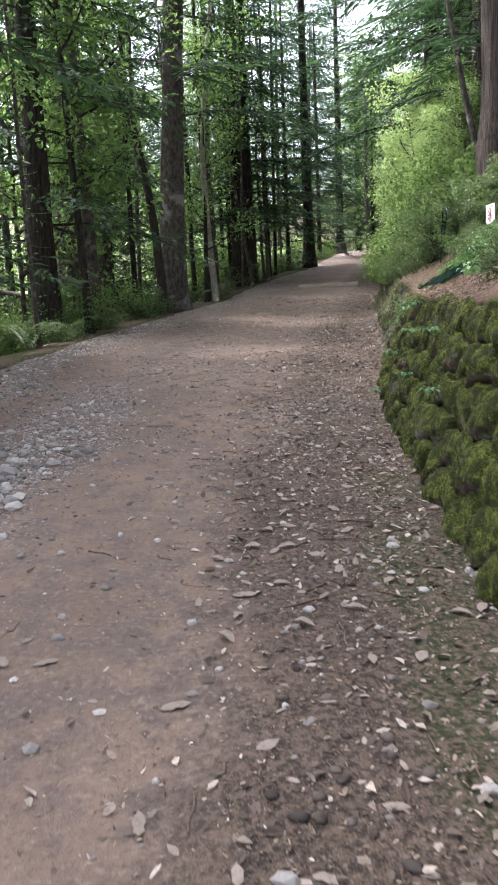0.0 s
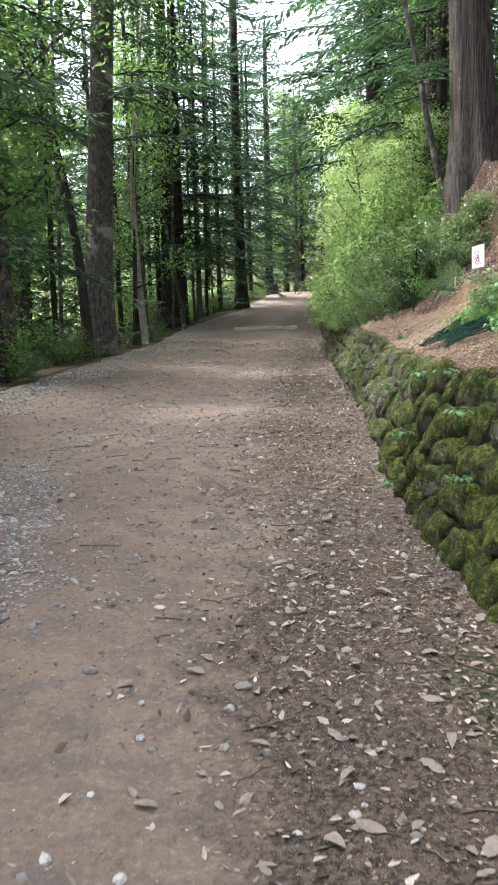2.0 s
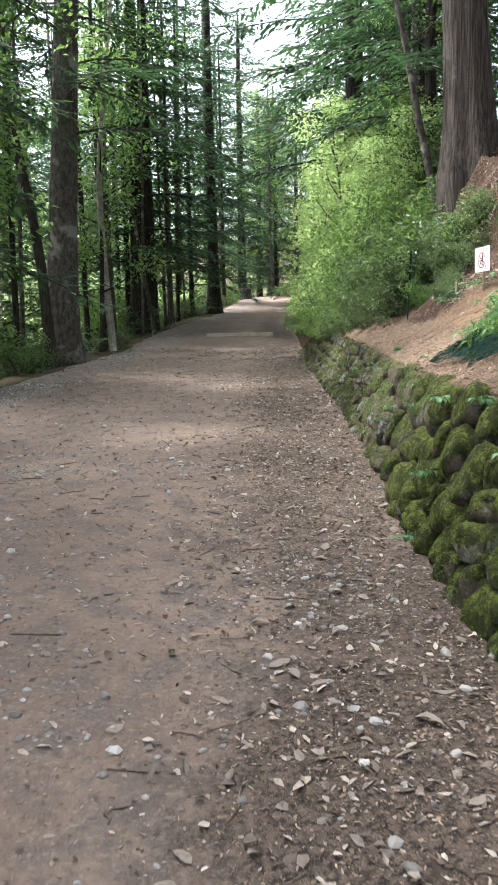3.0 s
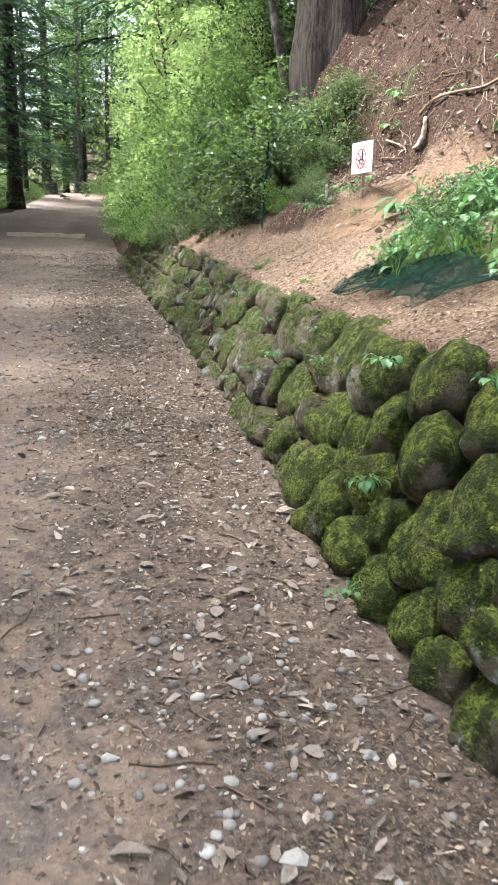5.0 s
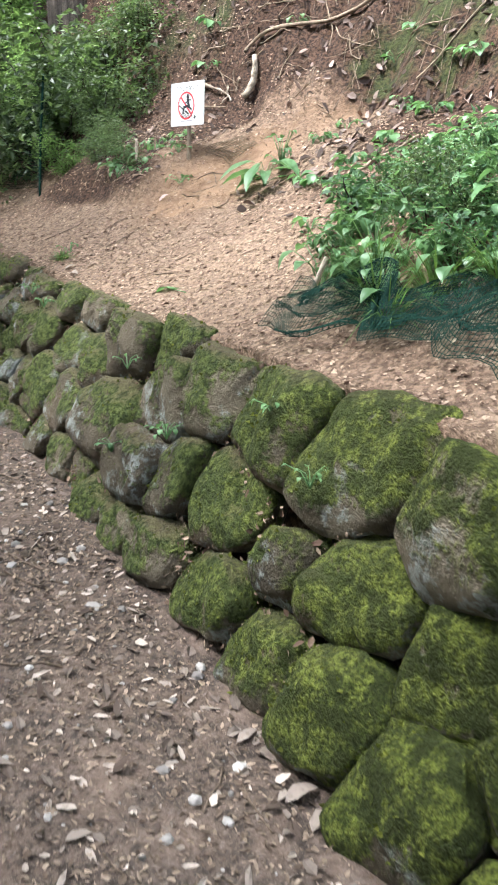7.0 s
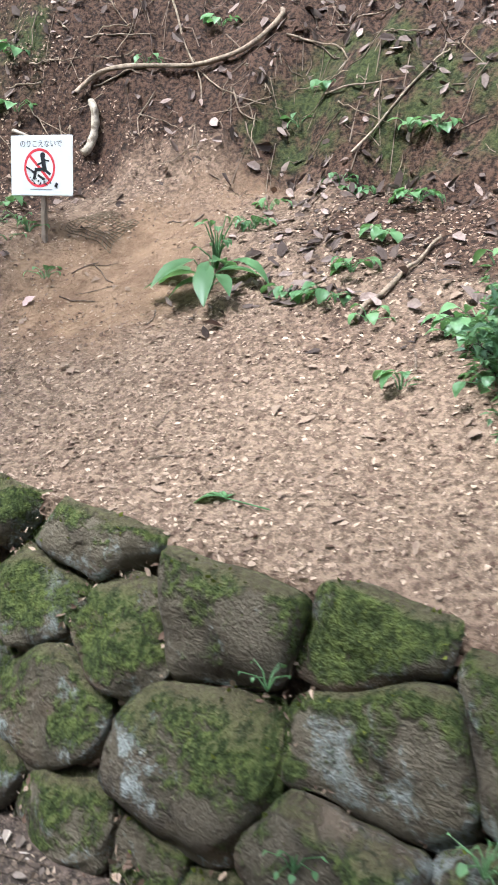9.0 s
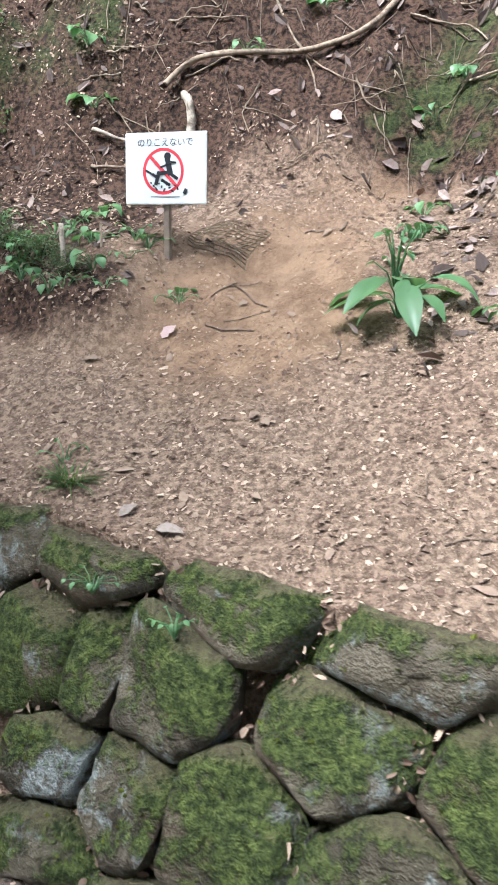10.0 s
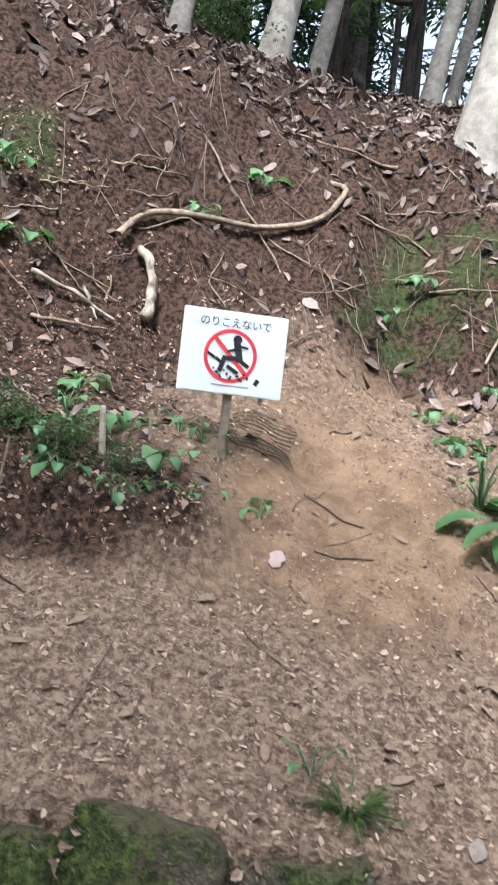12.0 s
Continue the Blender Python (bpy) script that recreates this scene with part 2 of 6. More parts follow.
M_PEBBLE = pieces_material("pebbles", (0.17, 0.153, 0.142), (0.50, 0.47, 0.435), 0.8)
M_CLOD = pieces_material("earthy cobbles", (0.05, 0.040, 0.034), (0.15, 0.122, 0.102), 0.9)
M_BARK_DARK = bark_material("dark bark", (0.014, 0.011, 0.009), (0.058, 0.047, 0.039), (0.12, 0.11, 0.097), 0.6)
M_BARK_GREY = bark_material("grey bark with lichen", (0.040, 0.033, 0.028), (0.115, 0.098, 0.083), (0.24, 0.225, 0.20), 0.54, (6, 6, 3))
M_BARK_PALE = bark_material("pale smooth bark", (0.22, 0.19, 0.16), (0.36, 0.325, 0.28), (0.47, 0.44, 0.39), 0.52, (4, 4, 4), 0.3)
M_BARK_RED = bark_material("fibrous red-brown bark", (0.016, 0.012, 0.010), (0.095, 0.075, 0.062), (0.13, 0.11, 0.095), 0.62, (14, 14, 0.6), 1.0)
M_ROOT = plain_material("weathered root", (0.28, 0.215, 0.155), (0.10, 0.074, 0.054), 0.9, 40.0, 0.2, 0.9)
M_TWIG = plain_material("dry twigs", (0.17, 0.125, 0.092), (0.06, 0.044, 0.033), 0.9, 40.0, 0.2, 0.9)
M_WOOD_PALE = plain_material("barked pale wood", (0.40, 0.34, 0.27), (0.12, 0.09, 0.065), 0.85, 30.0, 0.2, 0.95)
M_POST = plain_material("weathered stake wood", (0.24, 0.19, 0.15), (0.11, 0.085, 0.065), 0.85, 25.0)
M_NET = plain_material("green netting", (0.006, 0.022, 0.016), (0.012, 0.040, 0.028), 0.9, 10.0, 0.1)
M_MOSS = leaf_material("moss tufts", (0.05, 0.06, 0.012), (0.19, 0.205, 0.035), (0.2, 0.24, 0.04), 0.25, 0.8, 0.1)
# broad leaves made pale and whitish: sunlight and haze put into the colour
M_PAINTED_SUN = leaf_material("far leaves painted sunlit", (0.17, 0.24, 0.12), (0.35, 0.45, 0.22), (0.6, 0.74, 0.36), 0.55, 0.6)
M_HUMUS_LEAF = pieces_material("old grey-brown leaves", (0.045, 0.030, 0.024), (0.33, 0.25, 0.215), 0.8)
M_WHITE = plain_material("white sign board", (0.82, 0.84, 0.84), (0.66, 0.68, 0.67), 0.35, 5.0, 0.4, 0.25)
M_RED = plain_material("red print", (0.72, 0.06, 0.08), None, 0.45, 8.0, 0.3, 0.2)
M_PRINT = plain_material("faded print", (0.35, 0.36, 0.40), None, 0.5, 8.0, 0.3, 0.3)
M_BLACK = plain_material("black print", (0.025, 0.025, 0.03), None, 0.5, 8.0, 0.3, 0.2)
M_MAT = plain_material("brown mesh mat", (0.15, 0.11, 0.07), (0.08, 0.06, 0.04), 0.9, 20.0)
M_PLANK = plain_material("pale timber", (0.52, 0.45, 0.36), (0.3, 0.25, 0.2), 0.8, 6.0)

# ---- meshes ----
def smoothstep(a, b, x):
    k = np.clip((x - a) / (b - a), 0, 1)
    return k * k * (3 - 2 * k)


def grid_noise(x, y, seed=0):
    """Value noise on a unit lattice, -1 to 1."""
    x, y = np.asarray(x, float), np.asarray(y, float)
    i, j = np.floor(x).astype(np.int64), np.floor(y).astype(np.int64)
    u, v = x - i, y - j
    u, v = u * u * (3 - 2 * u), v * v * (3 - 2 * v)

    def at(a, b):
        h = (a * 374761393 + b * 668265263 + seed * 1442695041) & 0xFFFFFFFF
        h = ((h ^ (h >> 13)) * 1274126177) & 0xFFFFFFFF
        return ((h ^ (h >> 16)) & 0xFFFF) / 32767.5 - 1
    return (at(i, j) * (1 - u) + at(i + 1, j) * u) * (1 - v) + (at(i, j + 1) * (1 - u) + at(i + 1, j + 1) * u) * v


def fbm(x, y, octaves=4, seed=0):
    total, size = 0.0, 1.0
    for k in range(octaves):
        total = total + grid_noise(x * 2 ** k, y * 2 ** k, seed + k) * size
        size *= 0.5
    return total


def mesh_of(name, verts, faces, mat, smooth=False, attributes=()):
    """A mesh from an array of points and one of faces with the same number of corners."""
    verts, faces = np.asarray(verts, np.float32), np.asarray(faces, np.int32)
    me = bpy.data.meshes.new(name)
    me.vertices.add(len(verts))
    me.vertices.foreach_set("co", verts.ravel())
    n, k = faces.shape
    me.loops.add(n * k)
    me.loops.foreach_set("vertex_index", faces.ravel())
    me.polygons.add(n)
    me.polygons.foreach_set("loop_start", np.arange(0, n * k, k, dtype=np.int32))
    me.polygons.foreach_set("use_smooth", np.full(n, smooth, bool))
    for key, values in attributes:
        me.attributes.new(key, "FLOAT", "POINT").data.foreach_set("value", np.asarray(values, np.float32).ravel())
    me.materials.append(mat)
    me.update(calc_edges=True)
    return me


def under(name, data, parent, label=""):
    ob = new(name, data)
    ob.parent = parent
    return tagged(ob, label)


def grid_faces(nx, ny):
    i = np.arange(nx - 1)[:, None] * ny + np.arange(ny - 1)[None, :]
    return np.stack([i, i + ny, i + ny + 1, i + 1], -1).reshape(-1, 4)


def tube(points, radii, sides=8, rough=0.0, seed=0, cap=True):
    """Rings round a line of points: verts and quads (the ends close to a point)."""
    points, radii = np.asarray(points, float), np.asarray(radii, float)
    n = len(points)
    way = np.gradient(points, axis=0)
    way /= np.linalg.norm(way, axis=1)[:, None] + 1e-9
    ref = np.array([1.0, 0.13, 0.07]) if abs(way[:, 0]).mean() < 0.7 else np.array([0.1, 0.2, 1.0])
    a = np.cross(way, ref)
    a /= np.linalg.norm(a, axis=1)[:, None]
    b = np.cross(way, a)
    th = np.arange(sides) * 2 * np.pi / sides
    r = radii[:, None] * np.ones(sides)
    if rough:
        r = r * (1 + rough * grid_noise(np.arange(n)[:, None] * 0.7 + seed * 7.1, th[None, :] * 1.6 + seed * 3.3, seed))
    v = points[:, None] + r[..., None] * (np.cos(th)[None, :, None] * a[:, None] + np.sin(th)[None, :, None] * b[:, None])
    v = v.reshape(-1, 3)
    i = np.arange(n - 1)[:, None] * sides
    j = np.arange(sides)[None, :]
    k = (j + 1) % sides
    f = np.stack([i + j, i + k, i + sides + k, i + sides + j], -1).reshape(-1, 4)
    if cap and n > 1:
        ends = []
        for base, centre in ((0, points[0]), ((n - 1) * sides, points[-1])):
            c = len(v)
            v = np.vstack([v, centre])
            for q in range(0, sides, 2):
                ends.append([base + q, base + (q + 1) % sides, base + (q + 2) % sides, c])
        f = np.vstack([f, ends])
    return v, f


def join(parts):
    vs, fs, n = [], [], 0
    for v, f in parts:
        vs.append(v)
        fs.append(np.asarray(f) + n)
        n += len(v)
    return np.vstack(vs), np.vstack(fs)


def unit(v):
    return v / (np.linalg.norm(v, axis=-1, keepdims=True) + 1e-9)


def leaves(at, way, normal, length, width, fold=0.15, droop=0.15):
    """One folded four-cornered leaf for each point."""
    at, way, normal = np.asarray(at, float), unit(np.asarray(way, float)), unit(np.asarray(normal, float))
    side = unit(np.cross(way, normal))
    normal = unit(np.cross(side, way))
    length, width = np.broadcast_to(length, len(at))[:, None], np.broadcast_to(width, len(at))[:, None]
    v = np.stack([at, at + way * length * 0.45 + side * width * 0.5 + normal * width * fold,
                  at + way * length - normal * length * droop, at + way * length * 0.45 - side * width * 0.5 + normal * width * fold], 1)
    return v.reshape(-1, 3), np.arange(len(at) * 4).reshape(-1, 4)


def dry_leaves(at, way, normal, length, width, fold, droop, rng):
    """Six-cornered leaves of two halves, each a little torn and uneven."""
    at, way, normal = np.asarray(at, float), unit(np.asarray(way, float)), unit(np.asarray(normal, float))
    side = unit(np.cross(way, normal))
    normal = unit(np.cross(side, way))
    n = len(at)
    length, width = np.broadcast_to(length, n)[:, None], np.broadcast_to(width, n)[:, None]
    j = lambda low, high: rng.uniform(low, high, (n, 1))

    def edge(k, w, sign):
        return at + way * length * k + side * sign * width * 0.5 * w + normal * (width * fold * w * j(0.4, 1.3) - length * droop * k * k)
    v = np.stack([at, edge(j(0.15, 0.35), j(0.7, 1.1), 1), edge(j(0.5, 0.8), j(0.5, 1.05), 1), at + way * length * j(0.9, 1.05) - normal * length * droop,
                  edge(j(0.5, 0.8), j(0.5, 1.05), -1), edge(j(0.15, 0.35), j(0.7, 1.1), -1)], 1)
    i = np.arange(n)[:, None] * 6
    f = np.concatenate([i + np.array([[0, 1, 2, 3]]), i + np.array([[0, 3, 4, 5]])], 1).reshape(-1, 4)
    return v.reshape(-1, 3), f


def blades(at, way, length, width, bend, rng):
    """Grass-like strips of three quads, bending over."""
    n = len(at)
    side = unit(np.cross(way, [0, 0, 1.0]) + 1e-3)
    rows = []
    for k, w in ((0, 0.8), (0.4, 1.0), (0.75, 0.7), (1.0, 0.08)):
        c = at + way * (length * k)[:, None] - np.array([0, 0, 1.0]) * (bend * length * k * k)[:, None] + unit(way * [1, 1, 0]) * (bend * length * k * k * 0.7)[:, None]
        rows += [c - side * (width * w / 2)[:, None], c + side * (width * w / 2)[:, None]]
    v = np.stack(rows, 1).reshape(-1, 3)
    i = np.arange(n)[:, None] * 8
    f = np.stack([i + a for a in (0, 1, 3, 2)] + [i + a for a in (2, 3, 5, 4)] + [i + a for a in (4, 5, 7, 6)], -1).reshape(-1, 4)
    return v, f


# ---- lie of the land ----
BASE_Y = [-12, 2, 3.4, 4.3, 5.5, 6.2, 7.1, 8, 8.7, 10.2, 11, 13.25, 14.6, 20, 27, 42, 90]
BASE_X = [0.85, 0.88, 0.92, 0.96, 1.0, 1.08, 1.12, 1.25, 1.36, 1.62, 1.76, 2.12, 2.28, 3.0, 4.0, 7.3, 22]
EDGE_Y = [-12, 11, 14.1, 21.5, 28, 33, 42, 90]
EDGE_X = [-3.7, -3.3, -2.9, -1.3, 0.2, 2.2, 4.6, 18]
WALL_RUN, WALL_RISE = 0.36, 0.70
WALL_SLANT = math.hypot(WALL_RUN, WALL_RISE)


def wall_x(y):
    return np.interp(y, BASE_Y, BASE_X)


def edge_x(y):
    return np.interp(y, EDGE_Y, EDGE_X)


def road_rise(y):
    y = np.asarray(y, float)
    return 0.01 + 0.052 * y + 0.058 * np.maximum(y - 24, 0) - 0.13 * np.maximum(y - 42, 0) * (y < 70) - 0.13 * 28 * (y >= 70)


def road_z(x, y):
    u = (x - edge_x(y)) / (wall_x(y) - edge_x(y))
    ruts = -0.025 * np.exp(-((x + 0.25 - 0.09 * (y - 5)) / 0.35) ** 2) - 0.02 * np.exp(-((x + 2.0 - 0.09 * (y - 5)) / 0.4) ** 2)
    return road_rise(y) + ruts + 0.012 * fbm(x * 1.3, y * 1.3, 4, 3) + 0.005 * fbm(x * 9, y * 9, 2, 8) - 0.05 * smoothstep(0.06, -0.04, u)


PROFILE_D = [-0.3, 0, 0.45, 0.84, 1.2, 1.75, 2.0, 2.2, 2.32, 2.5, 2.7, 3.0, 4.0, 6.0, 7.5, 10, 20, 60, 300]
PROFILE_Z = [-0.02, 0, 0.17, 0.37, 0.57, 0.88, 1.0, 1.18, 1.5, 1.74, 2.0, 2.3, 2.85, 3.75, 4.2, 4.3, 4.0, 6, 10]


def wall_rise(y):
    """The wall's height: it drops as the track climbs beside it."""
    return np.interp(y, [3.5, 5.5, 7, 8.2, 9.2, 10.2, 11, 14, 42], [1.08, 0.98, 0.89, 0.83, 0.78, 0.74, 0.71, 0.70, 0.14])


def wall_top(y):
    return road_rise(y) + wall_rise(y)


def hill_z(x, y):
    top_x = wall_x(y) + WALL_RUN
    k = np.interp(y, [9, 11.2, 12.5, 13.6, 15, 24, 40], [1.0, 1.0, 0.82, 0.70, 0.60, 0.58, 0.58])
    d = (x - top_x) / k
    z = wall_top(y) + np.interp(d, PROFILE_D, PROFILE_Z) * np.interp(d, [0, 3, 8], [1, 1, 1])
    lumps = smoothstep(0.25, 1.6, d)
    z = z + lumps * (0.05 * fbm(x * 1.7, y * 1.7, 4, 21) + 0.02 * fbm(x * 8, y * 8, 3, 31)) + 0.008 * fbm(x * 6, y * 6, 3, 5)
    steep = smoothstep(1.7, 2.2, d) * smoothstep(6, 3, d)
    z = z + steep * (0.13 * fbm(x * 3.1, y * 3.1, 4, 43) + 0.07 * fbm(x * 9, y * 9, 2, 47))
    z = z + 0.24 * np.exp(-(((x - 2.75) / 0.5) ** 2 + ((y - 9.0) / 0.75) ** 2))
    lip = 3.06 + 0.06 * grid_noise(y * 4.0, y * 0.0 + 2.5, 9)
    z = z + 0.13 * smoothstep(lip - 0.07, lip + 0.05, x) * smoothstep(3.75, 3.3, x) * smoothstep(11.95, 12.15, y) * smoothstep(13.6, 13.0, y)
    z = z - 0.10 * np.exp(-(((x - 3.55) / 0.3) ** 2 + ((y - 11.65) / 0.22) ** 2))
    z = z - 0.07 * smoothstep(0.3, 0.0, np.abs(d - 2.42)) * (0.5 + fbm(y * 2.5, x, 3, 77))
    return z


def land_z(x, y):
    """The ground beyond the road: falls away beside the track, rises again far off."""
    d = np.maximum(edge_x(y) - x, 0)
    left = road_rise(y) - 0.20 * np.minimum(d, 22) + 0.06 * smoothstep(0.1, 0.5, d) + 0.22 * np.maximum(d - 40, 0) * (d < 160) + 26 * (d >= 160)
    rough = smoothstep(0.3, 3, d) * 0.25 * fbm(x * 0.5, y * 0.5, 4, 13)
    return left + rough


def spaced(*stretches):
    out = []
    for a, b, step in stretches:
        out += list(np.arange(a, b, step))
    return np.array(out + [stretches[-1][1]])


def build_ground():
    xs = np.concatenate([-np.geomspace(400, 30, 16)[:-1], spaced((-30, -6, 1.2), (-6, 4, 0.25), (4, 30, 1.3)), np.geomspace(30, 400, 14)[1:]])
    ys = np.concatenate([-np.geomspace(300, 12, 10)[:-1], spaced((-12, 50, 0.5), (50, 90, 2.0)), np.geomspace(90, 600, 14)[1:]])
    X, Y = np.meshgrid(xs, ys, indexing="ij")
    Z = land_z(X, Y)
    inside = (X > edge_x(Y) + 0.12)
    Z = np.where(inside, road_rise(Y) - 0.18, Z)
    v = np.stack([X, Y, Z], -1).reshape(-1, 3)
    ob = new("ground", mesh_of("ground", v, grid_faces(len(xs), len(ys)), M_FLOOR, True))
    return tagged(ob, "dark forest floor with humus and low green growth", "ground", "", "structure")


def litter_amount(x, y):
    a = smoothstep(1.7, 0.5, wall_x(y) - x) * (0.85 - 0.38 * smoothstep(5.6, 7.2, y))
    return np.clip(a + 0.25 * fbm(x * 0.8, y * 0.8, 3, 41) * smoothstep(2.6, 0.8, wall_x(y) - x), 0, 1)


def gravel_amount(x, y):
    a = np.exp(-((x + 1.75 - 0.05 * (y - 5)) / 0.55) ** 2) * smoothstep(11.5, 7, y)
    b = 1.0 * np.exp(-((x - edge_x(y) - 0.5) / 0.5) ** 2)
    return np.clip(a + b + 0.25 * fbm(x, y, 3, 51), 0, 1)


def moss_amount(x, y):
    near = wall_x(y) - x
    a = np.exp(-((near - 0.22) / 0.3) ** 2) * (0.35 + 0.6 * fbm(x * 1.1 + 3, y * 1.1, 2, 61))
    a = a + 1.0 * np.exp(-((x - 0.66) / 0.26) ** 2 - ((y - 2.6) / 0.9) ** 2) + 0.5 * np.exp(-((x - 0.78) / 0.16) ** 2 - ((y - 4.9) / 0.4) ** 2)
    return np.clip(a * smoothstep(9.5, 7.5, y) + 0.15 * np.exp(-(near / 0.12) ** 2), 0, 1)


def build_road():
    us = np.concatenate([np.linspace(-0.05, 0.35, 46)[:-1], np.linspace(0.35, 1.08, 106)])
    ys = spaced((-6, 0.8, 0.3), (0.8, 14, 0.05), (14, 26, 0.15), (26, 60, 0.5))
    U, Y = np.meshgrid(us, ys, indexing="ij")
    X = edge_x(Y) + U * (wall_x(Y) - edge_x(Y))
    Z = road_z(X, Y)
    v = np.stack([X, Y, Z], -1).reshape(-1, 3)
    me = mesh_of("road", v, grid_faces(len(us), len(ys)), M_ROAD, True,
                 (("gravel", gravel_amount(X, Y)), ("litter", litter_amount(X, Y)), ("moss", moss_amount(X, Y))))
    return tagged(new("road", me), "brown earth forest track with gravel strips and fallen leaves", "road", "", "structure")


def build_hillside():
    ds = np.concatenate([[-0.34, -0.28, -0.2, -0.12, -0.05], spaced((0, 3.2, 0.045), (3.2, 9, 0.2)), np.geomspace(9, 300, 16)[1:]])
    ys = np.concatenate([spaced((-12, 5, 0.4), (5, 15.5, 0.05), (15.5, 30, 0.25), (30, 70, 1.5)), np.geomspace(70, 600, 10)[1:]])
    D, Y = np.meshgrid(ds, ys, indexing="ij")
    X = wall_x(Y) + WALL_RUN + D
    Z = hill_z(X, Y)
    behind = D < -0.01
    Z = np.where(behind, wall_top(Y) + D * wall_rise(Y) / WALL_RUN * 1.02 - 0.04, Z)
    X = np.where(behind, X + 0.085 + 0.02 * fbm(Y * 5, D * 9, 3, 15), X)
    k = np.interp(Y, [9, 11.2, 12.5, 13.6, 15, 24, 40], [1.0, 1.0, 0.82, 0.70, 0.60, 0.58, 0.58])
    d = D / k
    clay = np.exp(-(((X - 3.42) / 0.55) ** 2 + ((Y - 11.62) / 0.42) ** 2)) * 1.0 + 0.5 * np.exp(-(((X - 3.5) / 0.5) ** 2 + ((Y - 12.9) / 0.6) ** 2)) + 0.45 * np.exp(-((d - 2.2) / 0.3) ** 2) * (0.5 + fbm(X * 1.5, Y * 1.5, 3, 71))
    clay = clay + 0.22 * np.exp(-((d - 0.9) / 0.5) ** 2) * smoothstep(10.3, 11.5, Y)
    # dark humus on bank, lip and terrace ends; partly canopy shade put into colour
    humus = smoothstep(1.9, 2.4, d) * 0.8 + 0.3 * smoothstep(1.2, 1.6, d) + 0.35 * smoothstep(12.7, 13.3, Y) * smoothstep(0.7, 1.4, d) + 0.4 * smoothstep(12.0, 12.4, Y) * smoothstep(0.9, 1.3, d) + 0.45 * smoothstep(11.35, 10.3, Y) * smoothstep(0.3, 1.0, d) + np.where(behind, 1.0 - 0.75 * smoothstep(8.8, 10.0, Y), 0.0) + 0.3 * smoothstep(12.3, 13.0, Y) * smoothstep(0.1, 0.5, d) + smoothstep(18, 22, Y) + 0.5 * smoothstep(8.6, 7.6, Y) + 0.75 * np.exp(-(((X - 3.12) / 0.17) ** 2)) * smoothstep(11.95, 12.2, Y) * smoothstep(13.6, 13.0, Y)
    moss = 0.75 * np.exp(-((d - 2.35) / 0.32) ** 2) * (smoothstep(12.0, 11.3, Y) + smoothstep(12.5, 12.9, Y))
    v = np.stack([X, Y, Z], -1).reshape(-1, 3)
    me = mesh_of("hillside", v, grid_faces(len(ds), len(ys)), M_SOIL, True, (("clay", clay), ("humus", humus), ("moss", moss)))
    return tagged(new("hillside", me), "red-brown earth terrace and eroded bank under leaf litter", "slope", "", "structure")


ground, road, hillside = build_ground(), build_road(), build_hillside()

# ---- the dry-stone wall ----
# each stone: along the wall, up its face, half its width, half its height
UPPER_STONES = [(7.38, 0.66, 0.14, 0.11), (7.72, 0.69, 0.20, 0.10), (8.22, 0.65, 0.26, 0.17), (8.68, 0.66, 0.20, 0.15), (9.10, 0.63, 0.19, 0.16), (9.50, 0.66, 0.17, 0.17), (9.87, 0.74, 0.15, 0.10),
                (10.24, 0.68, 0.21, 0.18), (10.75, 0.73, 0.24, 0.10), (11.15, 0.72, 0.21, 0.11), (11.58, 0.72, 0.17, 0.10), (11.89, 0.68, 0.13, 0.10)]
MIDDLE_STONES = [(7.14, 0.43, 0.14, 0.12), (7.58, 0.48, 0.12, 0.11), (7.98, 0.48, 0.11, 0.10), (8.20, 0.36, 0.13, 0.12), (8.57, 0.38, 0.20, 0.10), (8.82, 0.34, 0.14, 0.08), (9.22, 0.39, 0.18, 0.13), (9.53, 0.35, 0.13, 0.13),
                 (9.76, 0.53, 0.22, 0.13), (9.83, 0.28, 0.19, 0.13), (10.22, 0.35, 0.19, 0.17), (10.51, 0.54, 0.14, 0.12), (10.86, 0.53, 0.16, 0.13), (11.26, 0.53, 0.13, 0.16), (11.49, 0.49, 0.07, 0.12), (11.72, 0.46, 0.13, 0.15)]
LOWER_STONES = [(7.06, 0.24, 0.12, 0.09), (7.38, 0.28, 0.18, 0.12), (7.70, 0.22, 0.12, 0.07), (7.94, 0.29, 0.12, 0.09), (7.04, 0.06, 0.10, 0.07), (7.28, 0.10, 0.11, 0.07), (7.58, 0.07, 0.14, 0.08), (7.86, 0.11, 0.13, 0.09),
                (8.19, 0.13, 0.15, 0.12), (8.49, 0.14, 0.15, 0.11), (8.80, 0.11, 0.14, 0.10), (9.13, 0.13, 0.17, 0.09), (9.50, 0.11, 0.15, 0.09), (9.82, 0.07, 0.14, 0.09), (10.07, 0.07, 0.11, 0.10), (10.29, 0.10, 0.08, 0.09),
                (10.55, 0.09, 0.14, 0.09), (10.70, 0.29, 0.18, 0.13), (11.06, 0.27, 0.15, 0.15), (10.86, 0.08, 0.13, 0.08), (11.32, 0.24, 0.12, 0.12), (11.57, 0.24, 0.12, 0.09), (11.20, 0.05, 0.14, 0.06), (11.55, 0.06, 0.15, 0.07)]


